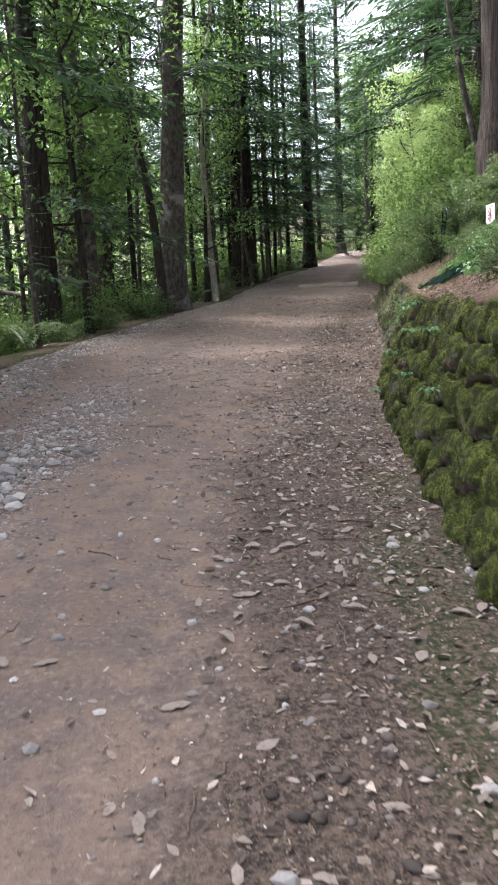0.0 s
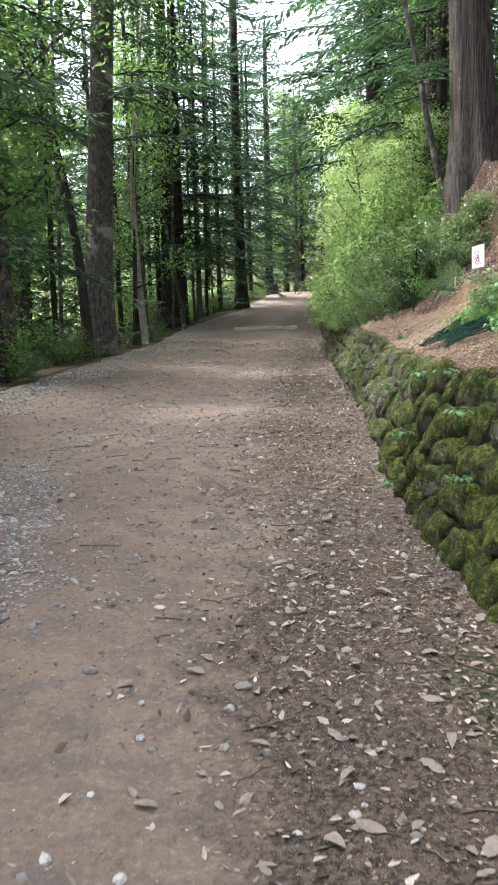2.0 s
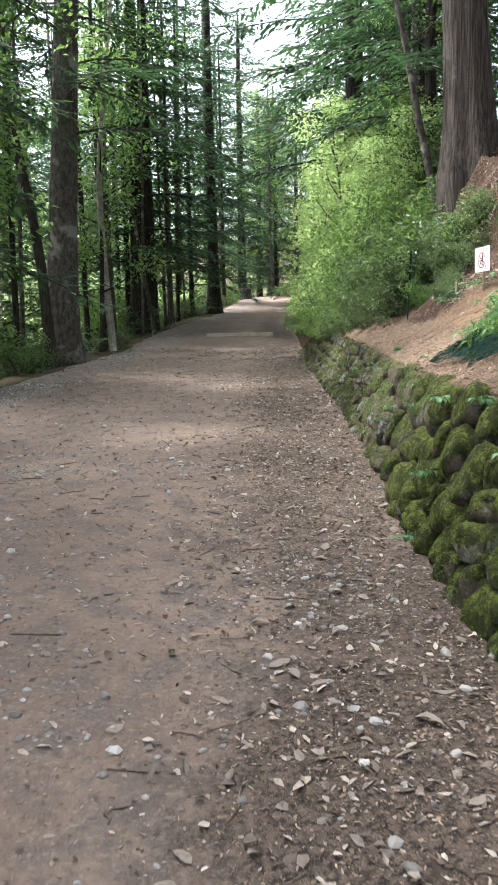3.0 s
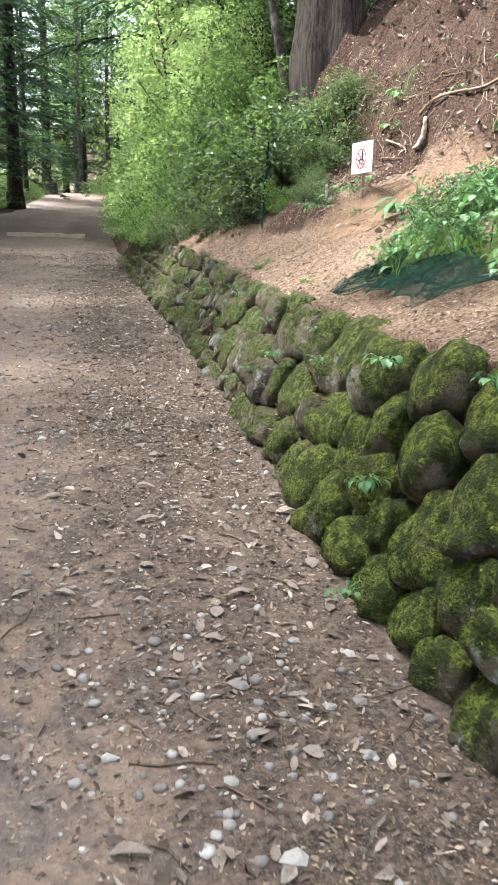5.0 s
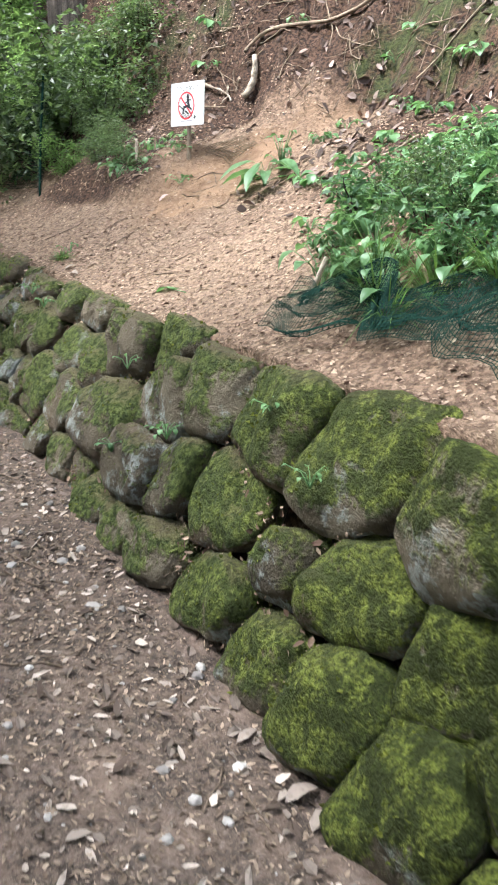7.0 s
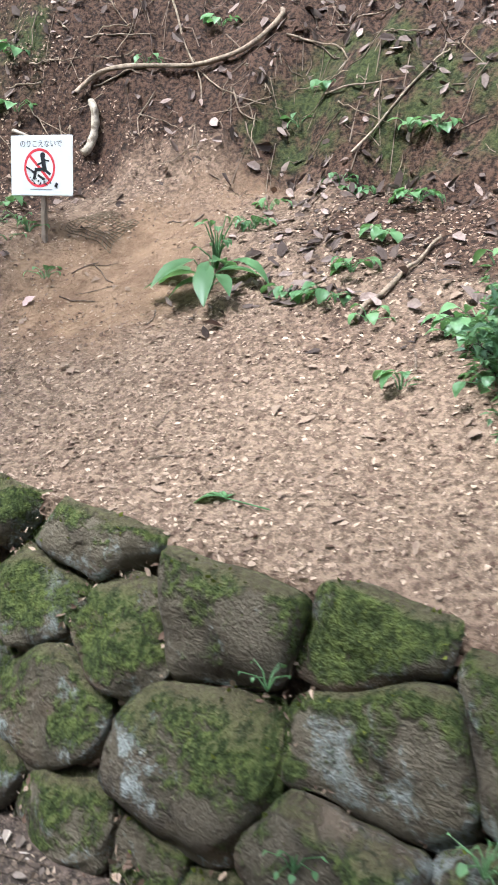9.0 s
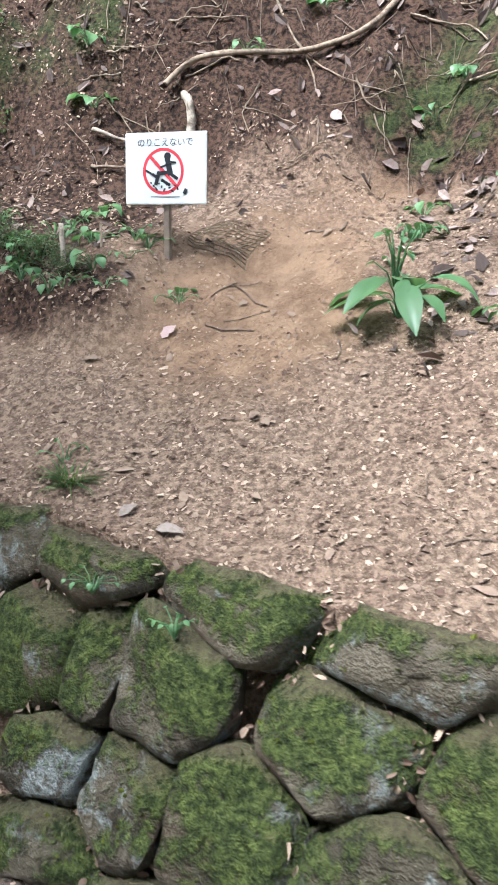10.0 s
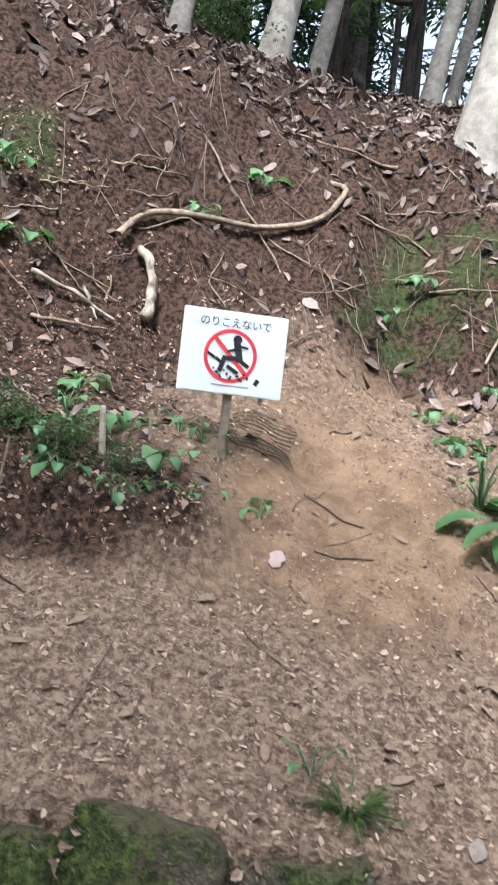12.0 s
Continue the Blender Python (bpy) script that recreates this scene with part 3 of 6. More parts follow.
def clip_cell(poly, point, normal):
    """The part of a convex polygon on the inner side of a line."""
    out = []
    for a, b in zip(poly, poly[1:] + poly[:1]):
        da, db = (a[0] - point[0]) * normal[0] + (a[1] - point[1]) * normal[1], (b[0] - point[0]) * normal[0] + (b[1] - point[1]) * normal[1]
        if da <= 0:
            out.append(a)
        if da * db < 0:
            k = da / (da - db)
            out.append((a[0] + (b[0] - a[0]) * k, a[1] + (b[1] - a[1]) * k))
    return out


def wall_point(s, h, out):
    """A place on the wall: along the track, up the slanting face, and out from it."""
    v = h / WALL_SLANT
    x = np.interp(s, BASE_Y, BASE_X) + WALL_RUN * v - out * WALL_RISE / WALL_SLANT
    rise = wall_rise(s)
    return np.stack([x, s, road_rise(s) + rise * v + out * WALL_RUN / WALL_SLANT], -1)


def stone_mesh(cell, rng, seed):
    """A bulging boulder that fills its cell: rings from the back to the face."""
    n = 36
    poly = np.array(cell)
    c = poly.mean(0)
    # even samples round the cell, softened at the corners
    closed = np.vstack([poly, poly[:1]])
    step = np.linalg.norm(np.diff(closed, axis=0), axis=1)
    at = np.concatenate([[0], np.cumsum(step)])
    q = np.linspace(0, at[-1], n, endpoint=False)
    ring = np.stack([np.interp(q, at, closed[:, 0]), np.interp(q, at, closed[:, 1])], -1)
    for _ in range(1):
        ring = ring * 0.6 + (np.roll(ring, 1, 0) + np.roll(ring, -1, 0)) * 0.2
    gap = rng.uniform(0.98, 1.03)
    sunk = rng.uniform(-0.05, -0.01)
    size = at[-1] / 4
    bulge = np.clip(size * rng.uniform(0.26, 0.36), 0.05, 0.10)
    lean = rng.uniform(-0.13, 0.13, 2)
    cut = np.array([math.cos(seed * 2.4), math.sin(seed * 2.4)])
    rings = []
    for scale, out in ((0.72, -0.18), (0.90, -0.10), (0.985, -0.02), (1.0, 0.10), (0.985, 0.30), (0.95, 0.50), (0.89, 0.67), (0.80, 0.80), (0.68, 0.89), (0.52, 0.95), (0.34, 0.99), (0.16, 1.0)):
        o = out * bulge if out > 0 else out
        p = c + (ring - c) * scale * gap
        soft = smoothstep(0.0, 0.6, out)
        facet = np.minimum(0, 0.6 * np.abs((ring - c) @ cut).max() - (p - c) @ cut)
        rise = o + soft * ((p - c) @ lean + 0.5 * facet + 0.028 * fbm(p[:, 0] * 6 + seed, p[:, 1] * 6, 3, seed) + 0.008 * fbm(p[:, 0] * 15, p[:, 1] * 15, 2, seed + 1))
        p = p + 0.014 * np.stack([fbm(p[:, 0] * 9, p[:, 1] * 9 + out * 3, 2, seed + 3), fbm(p[:, 0] * 9, p[:, 1] * 9 - out * 3, 2, seed + 5)], -1)
        rings.append(wall_point(p[:, 0], p[:, 1], rise + sunk))
    v = np.vstack(rings + [wall_point(np.array([c[0]]), np.array([c[1]]), np.array([bulge + sunk]))])
    m = len(rings)
    i = np.arange(m - 1)[:, None] * n
    j = np.arange(n)[None, :]
    k = (j + 1) % n
    f = np.stack([i + j, i + n + j, i + n + k, i + k], -1).reshape(-1, 4)
    tip = [[(m - 1) * n + a, len(v) - 1, (m - 1) * n + (a + 2) % n, (m - 1) * n + (a + 1) % n] for a in range(0, n, 2)]
    return v, np.vstack([f, tip])


def build_wall():
    rng = np.random.default_rng(4)
    stones = UPPER_STONES + MIDDLE_STONES + LOWER_STONES
    for rows, low, high, half in (((0.08, 0.235, 0.395, 0.555, 0.72), -4.0, 6.9, 0.085), ((0.10, 0.29, 0.49, 0.70), 11.9, 21.3, 0.10)):
        for row, h in enumerate(rows):
            s = low + (row % 2) * 0.17
            while s < high:
                w = rng.uniform(0.10, 0.19)
                stones.append((s + w, h + rng.uniform(-0.04, 0.04), w, half * rng.uniform(0.85, 1.2)))
                s += 2 * w + 0.015
    # the courses run down against the track's climb: cells are laid out level and sheared afterwards
    fall = 0.22
    pts = np.array([(s, h + fall * (s - 10), w, t) for s, h, w, t in stones])
    tufts = []
    wall = tagged(new("stone_wall", None), "low dry-stone retaining wall of mossy rounded boulders", "wall", "", "structure")
    wall.location = (1.3, 8, road_rise(8.0))
    bpy.context.view_layer.update()
    origin = np.array(wall.location)
    th = np.arange(20) * 2 * np.pi / 20
    for k, (s, h, w, t) in enumerate(stones):
        p = pts[k, :2]
        top = WALL_SLANT + 0.01 + 0.03 * math.sin(k * 2.4)
        # a rounded block a little larger than the stone, cut back where its neighbours press on it
        turn = rng.uniform(-0.10, 0.10)
        u, q = np.sign(np.cos(th)) * np.abs(np.cos(th)) ** 0.55 * w * 1.22, np.sign(np.sin(th)) * np.abs(np.sin(th)) ** 0.55 * t * 1.25
        cell = list(zip(p[0] + u * math.cos(turn) - q * math.sin(turn), p[1] + u * math.sin(turn) + q * math.cos(turn)))
        cell = clip_cell(clip_cell(cell, (s, p[1] - h + top), (-fall, 1)), (s, p[1] - h - 0.08), (fall, -1))
        for j in np.argsort(((pts[:, :2] - p) ** 2).sum(1))[1:16]:
            d = pts[j, :2] - p
            mine, other = 1 / math.hypot(d[0] / w, d[1] / t), 1 / math.hypot(d[0] / pts[j, 2], d[1] / pts[j, 3])
            lie = unit(d / np.array([w * pts[j, 2], t * pts[j, 3]]))
            cell = clip_cell(cell, p + d * mine / (mine + other), unit(lie + 0.3 * unit(d)))
        cell = [(a, b - fall * (a - 10)) for a, b in cell]
        if len(cell) < 3:
            continue
        v, f = stone_mesh(cell, rng, k)
        under("stone", mesh_of("stone", v - origin, f, M_STONE, True), wall)
        if p[0] > 1.5:
            n = int(np.interp(p[0], [6, 7.5, 9, 10.5, 13, 18], [80, 130, 110, 60, 50, 30]))
            q = f[rng.integers(len(f), size=n)]
            a, b = rng.uniform(0, 1, (n, 1)), rng.uniform(0, 1, (n, 1))
            at = (v[q[:, 0]] * (1 - a) + v[q[:, 1]] * a) * (1 - b) + (v[q[:, 3]] * (1 - a) + v[q[:, 2]] * a) * b
            out = unit(np.cross(v[q[:, 1]] - v[q[:, 0]], v[q[:, 3]] - v[q[:, 0]]))
            out = np.where((out[:, :1] > 0.2), -out, out)
            keep = out[:, 2] > rng.uniform(-0.5, 0.45, n) + (0.5 if 9.2 < p[0] < 12.5 else 0)
            keep &= fbm(at[:, 1] * 4, at[:, 2] * 4, 2, 5) > -0.35
            tufts.append((at[keep], out[keep]))
    at, out = np.vstack([a for a, b in tufts]), np.vstack([b for a, b in tufts])
    n = len(at)
    size = rng.uniform(0.007, 0.02, n)
    fuzz = leaves(at - out * 0.003, out + rng.normal(0, 0.6, (n, 3)), rng.normal(0, 1, (n, 3)), size, size * 0.7)
    tagged(new("moss", mesh_of("moss", *fuzz, M_MOSS)), "fuzzy yellow-green moss growing over the wall's boulders", "moss", "", "stuff")
    return wall


build_wall()

# ---- trees ----
def limb(start, way, length, radius, rng, rise=0.2, steps=5, sides=5):
    s = np.linspace(0, 1, steps)
    p = np.array(start) + unit(np.array(way, float)) * (s * length)[:, None]
    p[:, 2] += rise * length * s * s
    p[1:] += rng.normal(0, 0.03 * length, (steps - 1, 3)) * s[1:, None]
    return tube(p, radius * (1 - 0.8 * s), sides), p


def trunk_shape(height, radius, lean, rng, sides=14, steps=16, wobble=0.012, taper=0.65, flare=0.5):
    s = np.linspace(0, 1, steps) ** 1.4
    z = -0.35 + s * (height + 0.35)
    p = np.stack([lean[0] * s * height, lean[1] * s * height, z], -1)
    p[:, :2] += np.cumsum(rng.normal(0, wobble * height / steps, (steps, 2)), 0) * s[:, None] ** 0.5
    r = radius * (1 - taper * s) * (1 + flare * np.exp(-np.maximum(z, 0) / (radius * 2.2)))
    r[-1] *= 0.3
    return tube(p, r, sides, 0.10, int(rng.integers(1000))), p


def along(p, z):
    return np.array([np.interp(z, p[:, 2], p[:, k]) for k in range(3)])


def fir_crown(line, start, height, reach, boughs, rng, spray=0.23):
    """Layered drooping boughs with flat sprays of needles."""
    wood, at, way, up, size = [], [], [], [], []
    for k in range(boughs):
        u = (k + rng.uniform(0, 1)) / boughs
        z = start + (height - start) * u ** 0.9
        length = (reach * (1 - u) ** 0.75 + 0.35) * rng.uniform(0.65, 1.15)
        th = k * 2.4 + rng.uniform(-0.5, 0.5)
        d = np.array([math.cos(th), math.sin(th), 0.0])
        s = np.linspace(0, 1, 5)
        p = along(line, z) + d * (s * length)[:, None]
        p[:, 2] += length * (0.16 * s - 0.42 * s * s) * rng.uniform(0.5, 1.2)
        wood.append(tube(p, 0.028 * (1 - 0.8 * s) * (0.5 + length / reach * 0.6), 3, cap=False))
        side = np.cross(d, [0, 0, 1.0])
        for q in np.arange(0.18, 1.0, 0.16 / length):
            c = np.array([np.interp(q, s, p[:, j]) for j in range(3)])
            for sign in (-1, 1):
                w = unit(d * rng.uniform(0.35, 0.8) + side * sign * rng.uniform(0.6, 1.0) + np.array([0, 0, rng.uniform(-0.35, 0.05)]))
                reach_spray = (0.25 + 0.42 * (1 - abs(q - 0.45))) * rng.uniform(0.6, 1.2)
                for g in np.arange(0.02, reach_spray, 0.12):
                    at.append(c + w * g + rng.normal(0, 0.015, 3))
                    way.append(w + np.cross(w, [0, 0, 1]) * rng.uniform(-0.9, 0.9) + np.array([0, 0, rng.uniform(-0.25, 0.1)]))
                    up.append([rng.normal(0, 0.25), rng.normal(0, 0.25), 1.0])
                    size.append(spray * rng.uniform(0.7, 1.25))
    size = np.array(size)
    return leaves(np.array(at), np.array(way), np.array(up), size, size * 0.32, 0.1, 0.12), join(wood)


def leaf_clumps(centres, radius, per, length, rng, aspect=0.55, flat=0.6):
    c = np.repeat(np.asarray(centres, float), per, 0)
    n = len(c)
    off = unit(rng.normal(0, 1, (n, 3))) * (rng.uniform(0.15, 1, n) ** 0.5)[:, None] * radius
    off[:, 2] *= flat
    way = unit(rng.normal(0, 1, (n, 3)) * [1, 1, 0.5] + unit(off) * 0.6 + [0, 0, -0.25])
    up = rng.normal(0, 0.55, (n, 3)) + [0, 0, 1.0]
    size = length * rng.uniform(0.6, 1.3, n)
    return leaves(c + off, way, up, size, size * aspect, 0.12, 0.18)


def crown_points(line, start, height, reach, limbs, twigs, rng, rise=0.35):
    wood, centres = [], []
    for k in range(limbs):
        z = start + (height - start) * (k + rng.uniform(0, 1)) / limbs
        th = k * 2.4 + rng.uniform(-0.6, 0.6)
        length = reach * rng.uniform(0.6, 1.1) * (1 - 0.45 * (z - start) / (height - start + 0.01))
        g, p = limb(along(line, z), (math.cos(th), math.sin(th), rng.uniform(0.1, 0.5)), length, 0.035, rng, rise)
        wood.append(g)
        for q in range(twigs):
            f = rng.uniform(0.3, 1.05)
            c = np.array([np.interp(f, np.linspace(0, 1, len(p)), p[:, j]) for j in range(3)])
            centres.append(c + rng.normal(0, 0.22 * reach * 0.6, 3) * [1, 1, 0.6])
    return join(wood), np.array(centres)


def crown_of(name, thing, foliage, wood, leaf_mat, bark):
    crown = under("crown", mesh_of(name, *foliage, leaf_mat, False), thing)
    tagged(under("branching", mesh_of(name + " wood", *wood, bark, True), thing), kind="stuff")
    tagged(crown, kind="stuff")
    return crown


def fir(seed, height, radius, start, reach, boughs, bark, label, lean=(0, 0)):
    rng = np.random.default_rng(seed)
    thing = new("conifer_tree", None)
    (v, f), line = trunk_shape(height, radius, lean, rng)
    under("trunk", mesh_of("conifer trunk", v, f, bark, True), thing)
    foliage, wood = fir_crown(line, start, height, reach, boughs, rng)
    dead = [limb(along(line, z), (math.cos(a), math.sin(a), -0.1), rng.uniform(0.5, 1.4), 0.016, rng, -0.1, 4, 3)[0]
            for z, a in zip(rng.uniform(1.2, start + 2, 12), rng.uniform(0, 6.28, 12))]
    crown_of("conifer crown", thing, foliage, join([wood] + dead), M_FIR, bark)
    return tagged(thing, label, "tree", "trees of the wood")


def broadleaf(seed, height, radius, start, reach, limbs, twigs, per, leaf, leaf_mat, bark, label, lean=(0, 0), wobble=0.03):
    rng = np.random.default_rng(seed)
    thing = new("broadleaf_tree", None)
    (v, f), line = trunk_shape(height, radius, lean, rng, 12, 18, wobble)
    under("trunk", mesh_of("broadleaf trunk", v, f, bark, True), thing)
    wood, centres = crown_points(line, start, height, reach, limbs, twigs, rng)
    crown_of("broadleaf crown", thing, leaf_clumps(centres, 0.5, per, leaf, rng), wood, leaf_mat, bark)
    return tagged(thing, label, "tree", "trees of the wood")


def plant(thing, x, y, z, turn=0.0, scale=1.0):
    thing.matrix_basis = pose(x, y, z, 0, 0, turn) @ Matrix.Scale(scale, 4)
    return thing


def another(thing, x, y, z, turn=0.0, scale=1.0, label=""):
    c = copy_thing(thing, pose(x, y, z, 0, 0, turn))
    c.scale = (scale, scale, scale)
    return tagged(c, label)


def left_ground(x, y):
    return float(land_z(np.array(x), np.array(y)))


def right_ground(x, y):
    return float(hill_z(np.array(x), np.array(y)))


fir_a = fir(1, 17, 0.32, 4.2, 2.9, 54, M_BARK_GREY, "tall fir with a grey lichened trunk beside the track", (0.06, 0.0))
fir_b = fir(2, 15, 0.24, 1.9, 2.9, 66, M_BARK_DARK, "dark fir with drooping layered boughs in the wood")
fir_c = fir(3, 13, 0.12, 1.3, 2.6, 62, M_BARK_DARK, "slender dark fir with low drooping boughs in the wood")
broad_a = broadleaf(4, 12, 0.13, 3.0, 2.3, 16, 9, 34, 0.13, M_BROAD, M_BARK_GREY, "slim broadleaf tree with green foliage in the wood")
broad_b = broadleaf(5, 9, 0.08, 1.6, 1.9, 15, 8, 34, 0.12, M_BROAD, M_BARK_DARK, "young broadleaf tree with dark stem and green leaves", (0.04, 0.02))
sapling = broadleaf(6, 5, 0.035, 0.6, 1.3, 13, 7, 30, 0.10, M_BROAD, M_BARK_GREY, "leafy sapling in the undergrowth")
bright = broadleaf(7, 5.5, 0.06, 0.7, 1.9, 17, 9, 40, 0.11, M_BRIGHT, M_BARK_GREY, "young maple with bright yellow-green leaves beside the track", (-0.10, 0.0))

plant(fir_a, -1.87, 20.4, left_ground(-1.87, 20.4))
plant(fir_b, -3.75, 15.8, left_ground(-3.75, 15.8), 30)
plant(fir_c, 0.75, 31.2, 2.0, 60, 0.8)
plant(broad_a, -3.0, 16.7, left_ground(-3.0, 16.7), 40)
plant(broad_b, -2.95, 15.7, left_ground(-2.95, 15.7), 200)
plant(sapling, -3.9, 19.0, left_ground(-3.9, 19.0))
plant(bright, 4.6, 22.4, right_ground(4.6, 22.4), 0, 0.72)

for x, y, size, turn, kind in ((-0.25, 28.2, 1.05, 130, fir_b), (0.05, 28.8, 0.9, 10, fir_b), (2.45, 34.0, 0.95, 250, fir_b), (-1.0, 26.3, 0.9, 100, broad_a), (1.6, 33.5, 0.8, 0, fir_c),
                               (-0.6, 30.5, 0.9, 80, fir_c), (3.2, 38.0, 0.8, 20, fir_c), (-1.2, 23.8, 0.8, 0, broad_b), (0.3, 30.0, 0.75, 90, broad_b)):
    another(kind, x, y, left_ground(x, y), turn, size)


def leaning_stem(base, top, radius, bark, label, bend=0.15, seed=0):
    rng = np.random.default_rng(seed)
    s = np.linspace(0, 1, 14)
    p = np.array(base) * 0 + (np.array(top) - np.array(base)) * s[:, None]
    across = np.cross(unit(np.array(top) - np.array(base)), [0, 1, 0])
    p += across * (np.sin(s * math.pi) * bend)[:, None] + np.cumsum(rng.normal(0, 0.02, (14, 3)), 0) * s[:, None]
    p[0, 2] -= 0.3
    thing = new("leaning_tree", None)
    thing.location = base
    v, f = tube(p, radius * (1.15 - 0.65 * s), 10, 0.08, seed)
    under("trunk", mesh_of("leaning trunk", v, f, bark, True), thing)
    twigs = [limb(p[k], (rng.normal(), rng.normal(), 0.5), rng.uniform(0.5, 1.2), 0.012, rng, 0.1, 4, 3)[0] for k in range(6, 14)]
    under("branching", mesh_of("leaning twigs", *join(twigs), bark, True), thing)
    under("crown", mesh_of("leaning crown", *leaf_clumps(p[9:] + rng.normal(0, 0.4, (5, 3)), 0.6, 60, 0.11, rng), M_BROAD), thing)
    return tagged(thing, label, "tree")


leaning_stem((-1.95, 19.6, left_ground(-1.95, 19.6)), (-3.7, 19.4, 8.6), 0.10, M_BARK_DARK, "dark stem leaning away across the big fir", -0.45, 3)
leaning_stem((-0.92, 24.0, left_ground(-0.92, 24.0)), (-0.5, 23.6, 9.6), 0.085, M_BARK_PALE, "pale twisted stem rising between dark firs", 0.35, 5)
leaning_stem((0.15, 27.4, 1.75), (-0.5, 27.2, 7.5), 0.06, M_BARK_GREY, "thin grey stem at the edge of the track", 0.1, 7)
leaning_stem((0.7, 29.0, 1.9), (0.75, 29.0, 9.0), 0.06, M_BARK_GREY, "thin upright grey stem at the edge of the track", 0.08, 9)
leaning_stem((4.4, 16.2, right_ground(4.4, 16.2)), (3.6, 16.6, 9.0), 0.055, M_BARK_GREY, "slender stem leaning out beside the great cedar", 0.1, 11)

def bare_stem(seed, height, radius, bark, label):
    rng = np.random.default_rng(seed)
    thing = new("bare_tree", None)
    (v, f), line = trunk_shape(height, radius, (rng.normal(0, 0.02), rng.normal(0, 0.02)), rng, 10, 16, 0.02, 0.5, 0.3)
    under("trunk", mesh_of("bare trunk", v, f, bark, True), thing)
    for z, a in zip(rng.uniform(1.5, height * 0.8, 9), rng.uniform(0, 6.28, 9)):
        (v, f), _ = limb(along(line, z), (math.cos(a), math.sin(a), 0.05), rng.uniform(0.4, 1.3), 0.013, rng, -0.08, 5, 4)
        under("branch", mesh_of("bare branch", v, f, bark, True), thing)
    return tagged(thing, label, "tree", "bare stems beside the track")


stem_a = plant(bare_stem(61, 11, 0.07, M_BARK_DARK, "slim dark bare trunk with short dead branches"), -1.1, 24.5, left_ground(-1.1, 24.5))
stem_b = plant(bare_stem(62, 10, 0.05, M_BARK_GREY, "thin grey bare trunk beside the track"), 0.55, 29.6, left_ground(0.55, 29.6))
for k, (x, y, size) in enumerate(((-1.6, 25.5, 1.1), (-0.2, 27.2, 0.9), (1.0, 31.5, 1.0), (1.3, 32.6, 0.9), (0.9, 34.5, 1.2), (2.7, 36.2, 0.9), (2.9, 39.5, 1.0), (-2.9, 22.5, 1.1), (-4.4, 18.2, 1.1), (-4.7, 21.0, 1.2), (-3.3, 24.8, 1.2),
                                  (-5.6, 17.5, 1.0), (3.6, 43.0, 1.0), (-2.2, 28.5, 1.2), (-0.9, 33.0, 1.3), (0.0, 37.0, 1.2), (1.5, 40.0, 1.3), (-6.5, 22.0, 1.3), (-4.9, 27.0, 1.3), (-3.4, 13.6, 0.8))):
    another((stem_a, stem_b)[k % 2], x, y, left_ground(x, y), 77 * k, size)

# the woods behind
rng = np.random.default_rng(12)
kept = [(-1.87, 20.4), (-3.75, 15.8), (-3.0, 16.7), (-0.2, 28.5)]
kinds = [fir_b, fir_c, fir_c, fir_b, broad_a, broad_b, sapling, fir_a]
count = 0
while count < 62:
    y = rng.uniform(2, 62)
    x = float(edge_x(y)) - 0.9 - 17 * rng.uniform(0, 1) ** 1.2
    if (y < 14 and x > -5.2) or (y < 37 and x > float(edge_x(y)) - 3.2):
        continue
    if min((x - a) ** 2 + (y - b) ** 2 for a, b in kept) < 1.5:
        continue
    kept.append((x, y))
    count += 1
    another(kinds[int(rng.integers(len(kinds)))], x, y, left_ground(x, y), rng.uniform(0, 360), rng.uniform(0.75, 1.15))
for y, x in ((47, 8), (50, 10.5), (53, 7.5), (49, 13), (56, 12), (60, 9), (58, 15), (45, 3.2), (48, 5.2), (63, 13), (52, 4), (66, 17), (55, 9.5)):
    another((fir_b, fir_c, broad_a)[int(y) % 3], x, y, float(road_rise(y)) - 0.3, y * 40, 1.0)
# every third one takes the pale maple leaves, to lighten the hazy background
for k, (x, y) in enumerate(((6.5, 46), (7.2, 49.2), (8.8, 51), (6, 54.5), (10.2, 47.6), (12, 52.5), (8, 57), (11.5, 59.5), (5.2, 50.5), (9.6, 54.2))):
    another((broad_a, fir_c, bright)[k % 3], x, y, float(road_rise(y)) - 0.3, k * 70, 0.9)
# trees out of view, added so that their crowns shade the near track
for x, y in ((-4.8, 1.5), (-5.2, 7.5), (-5.6, 11.0), (-4.6, -4.0), (-8, 4), (-7.5, -2), (-9, 9), (-5.4, 9.3), (-5.1, 4.4), (-5.1, -1.2)):
    another((fir_b, fir_a, broad_a)[int(abs(x * 7)) % 3], x, y, left_ground(x, y), x * 60, 1.0)

# two more added only for shade: on the terrace and the track's start
for x, y, turn, kind in ((-4.4, 12.9, 15, broad_a), (-4.6, 5.5, 140, fir_a)):
    another(kind, x, y, left_ground(x, y), turn, 1.05)

# woods behind the ridge
for x, y, kind, size in ((13.0, 8.0, broad_a, 0.8), (14.5, 9.6, fir_a, 0.9), (13.2, 11.0, broad_a, 0.75), (15.5, 11.6, fir_b, 1.0), (13.6, 12.8, fir_a, 0.8), (16.5, 13.5, broad_a, 0.9), (14.2, 14.6, fir_b, 0.9), (17.5, 9.0, fir_b, 1.0), (18.5, 12.2, broad_a, 1.0), (15.0, 6.6, fir_a, 0.9)):
    another(kind, x, y, right_ground(x, y), x * 80, size)

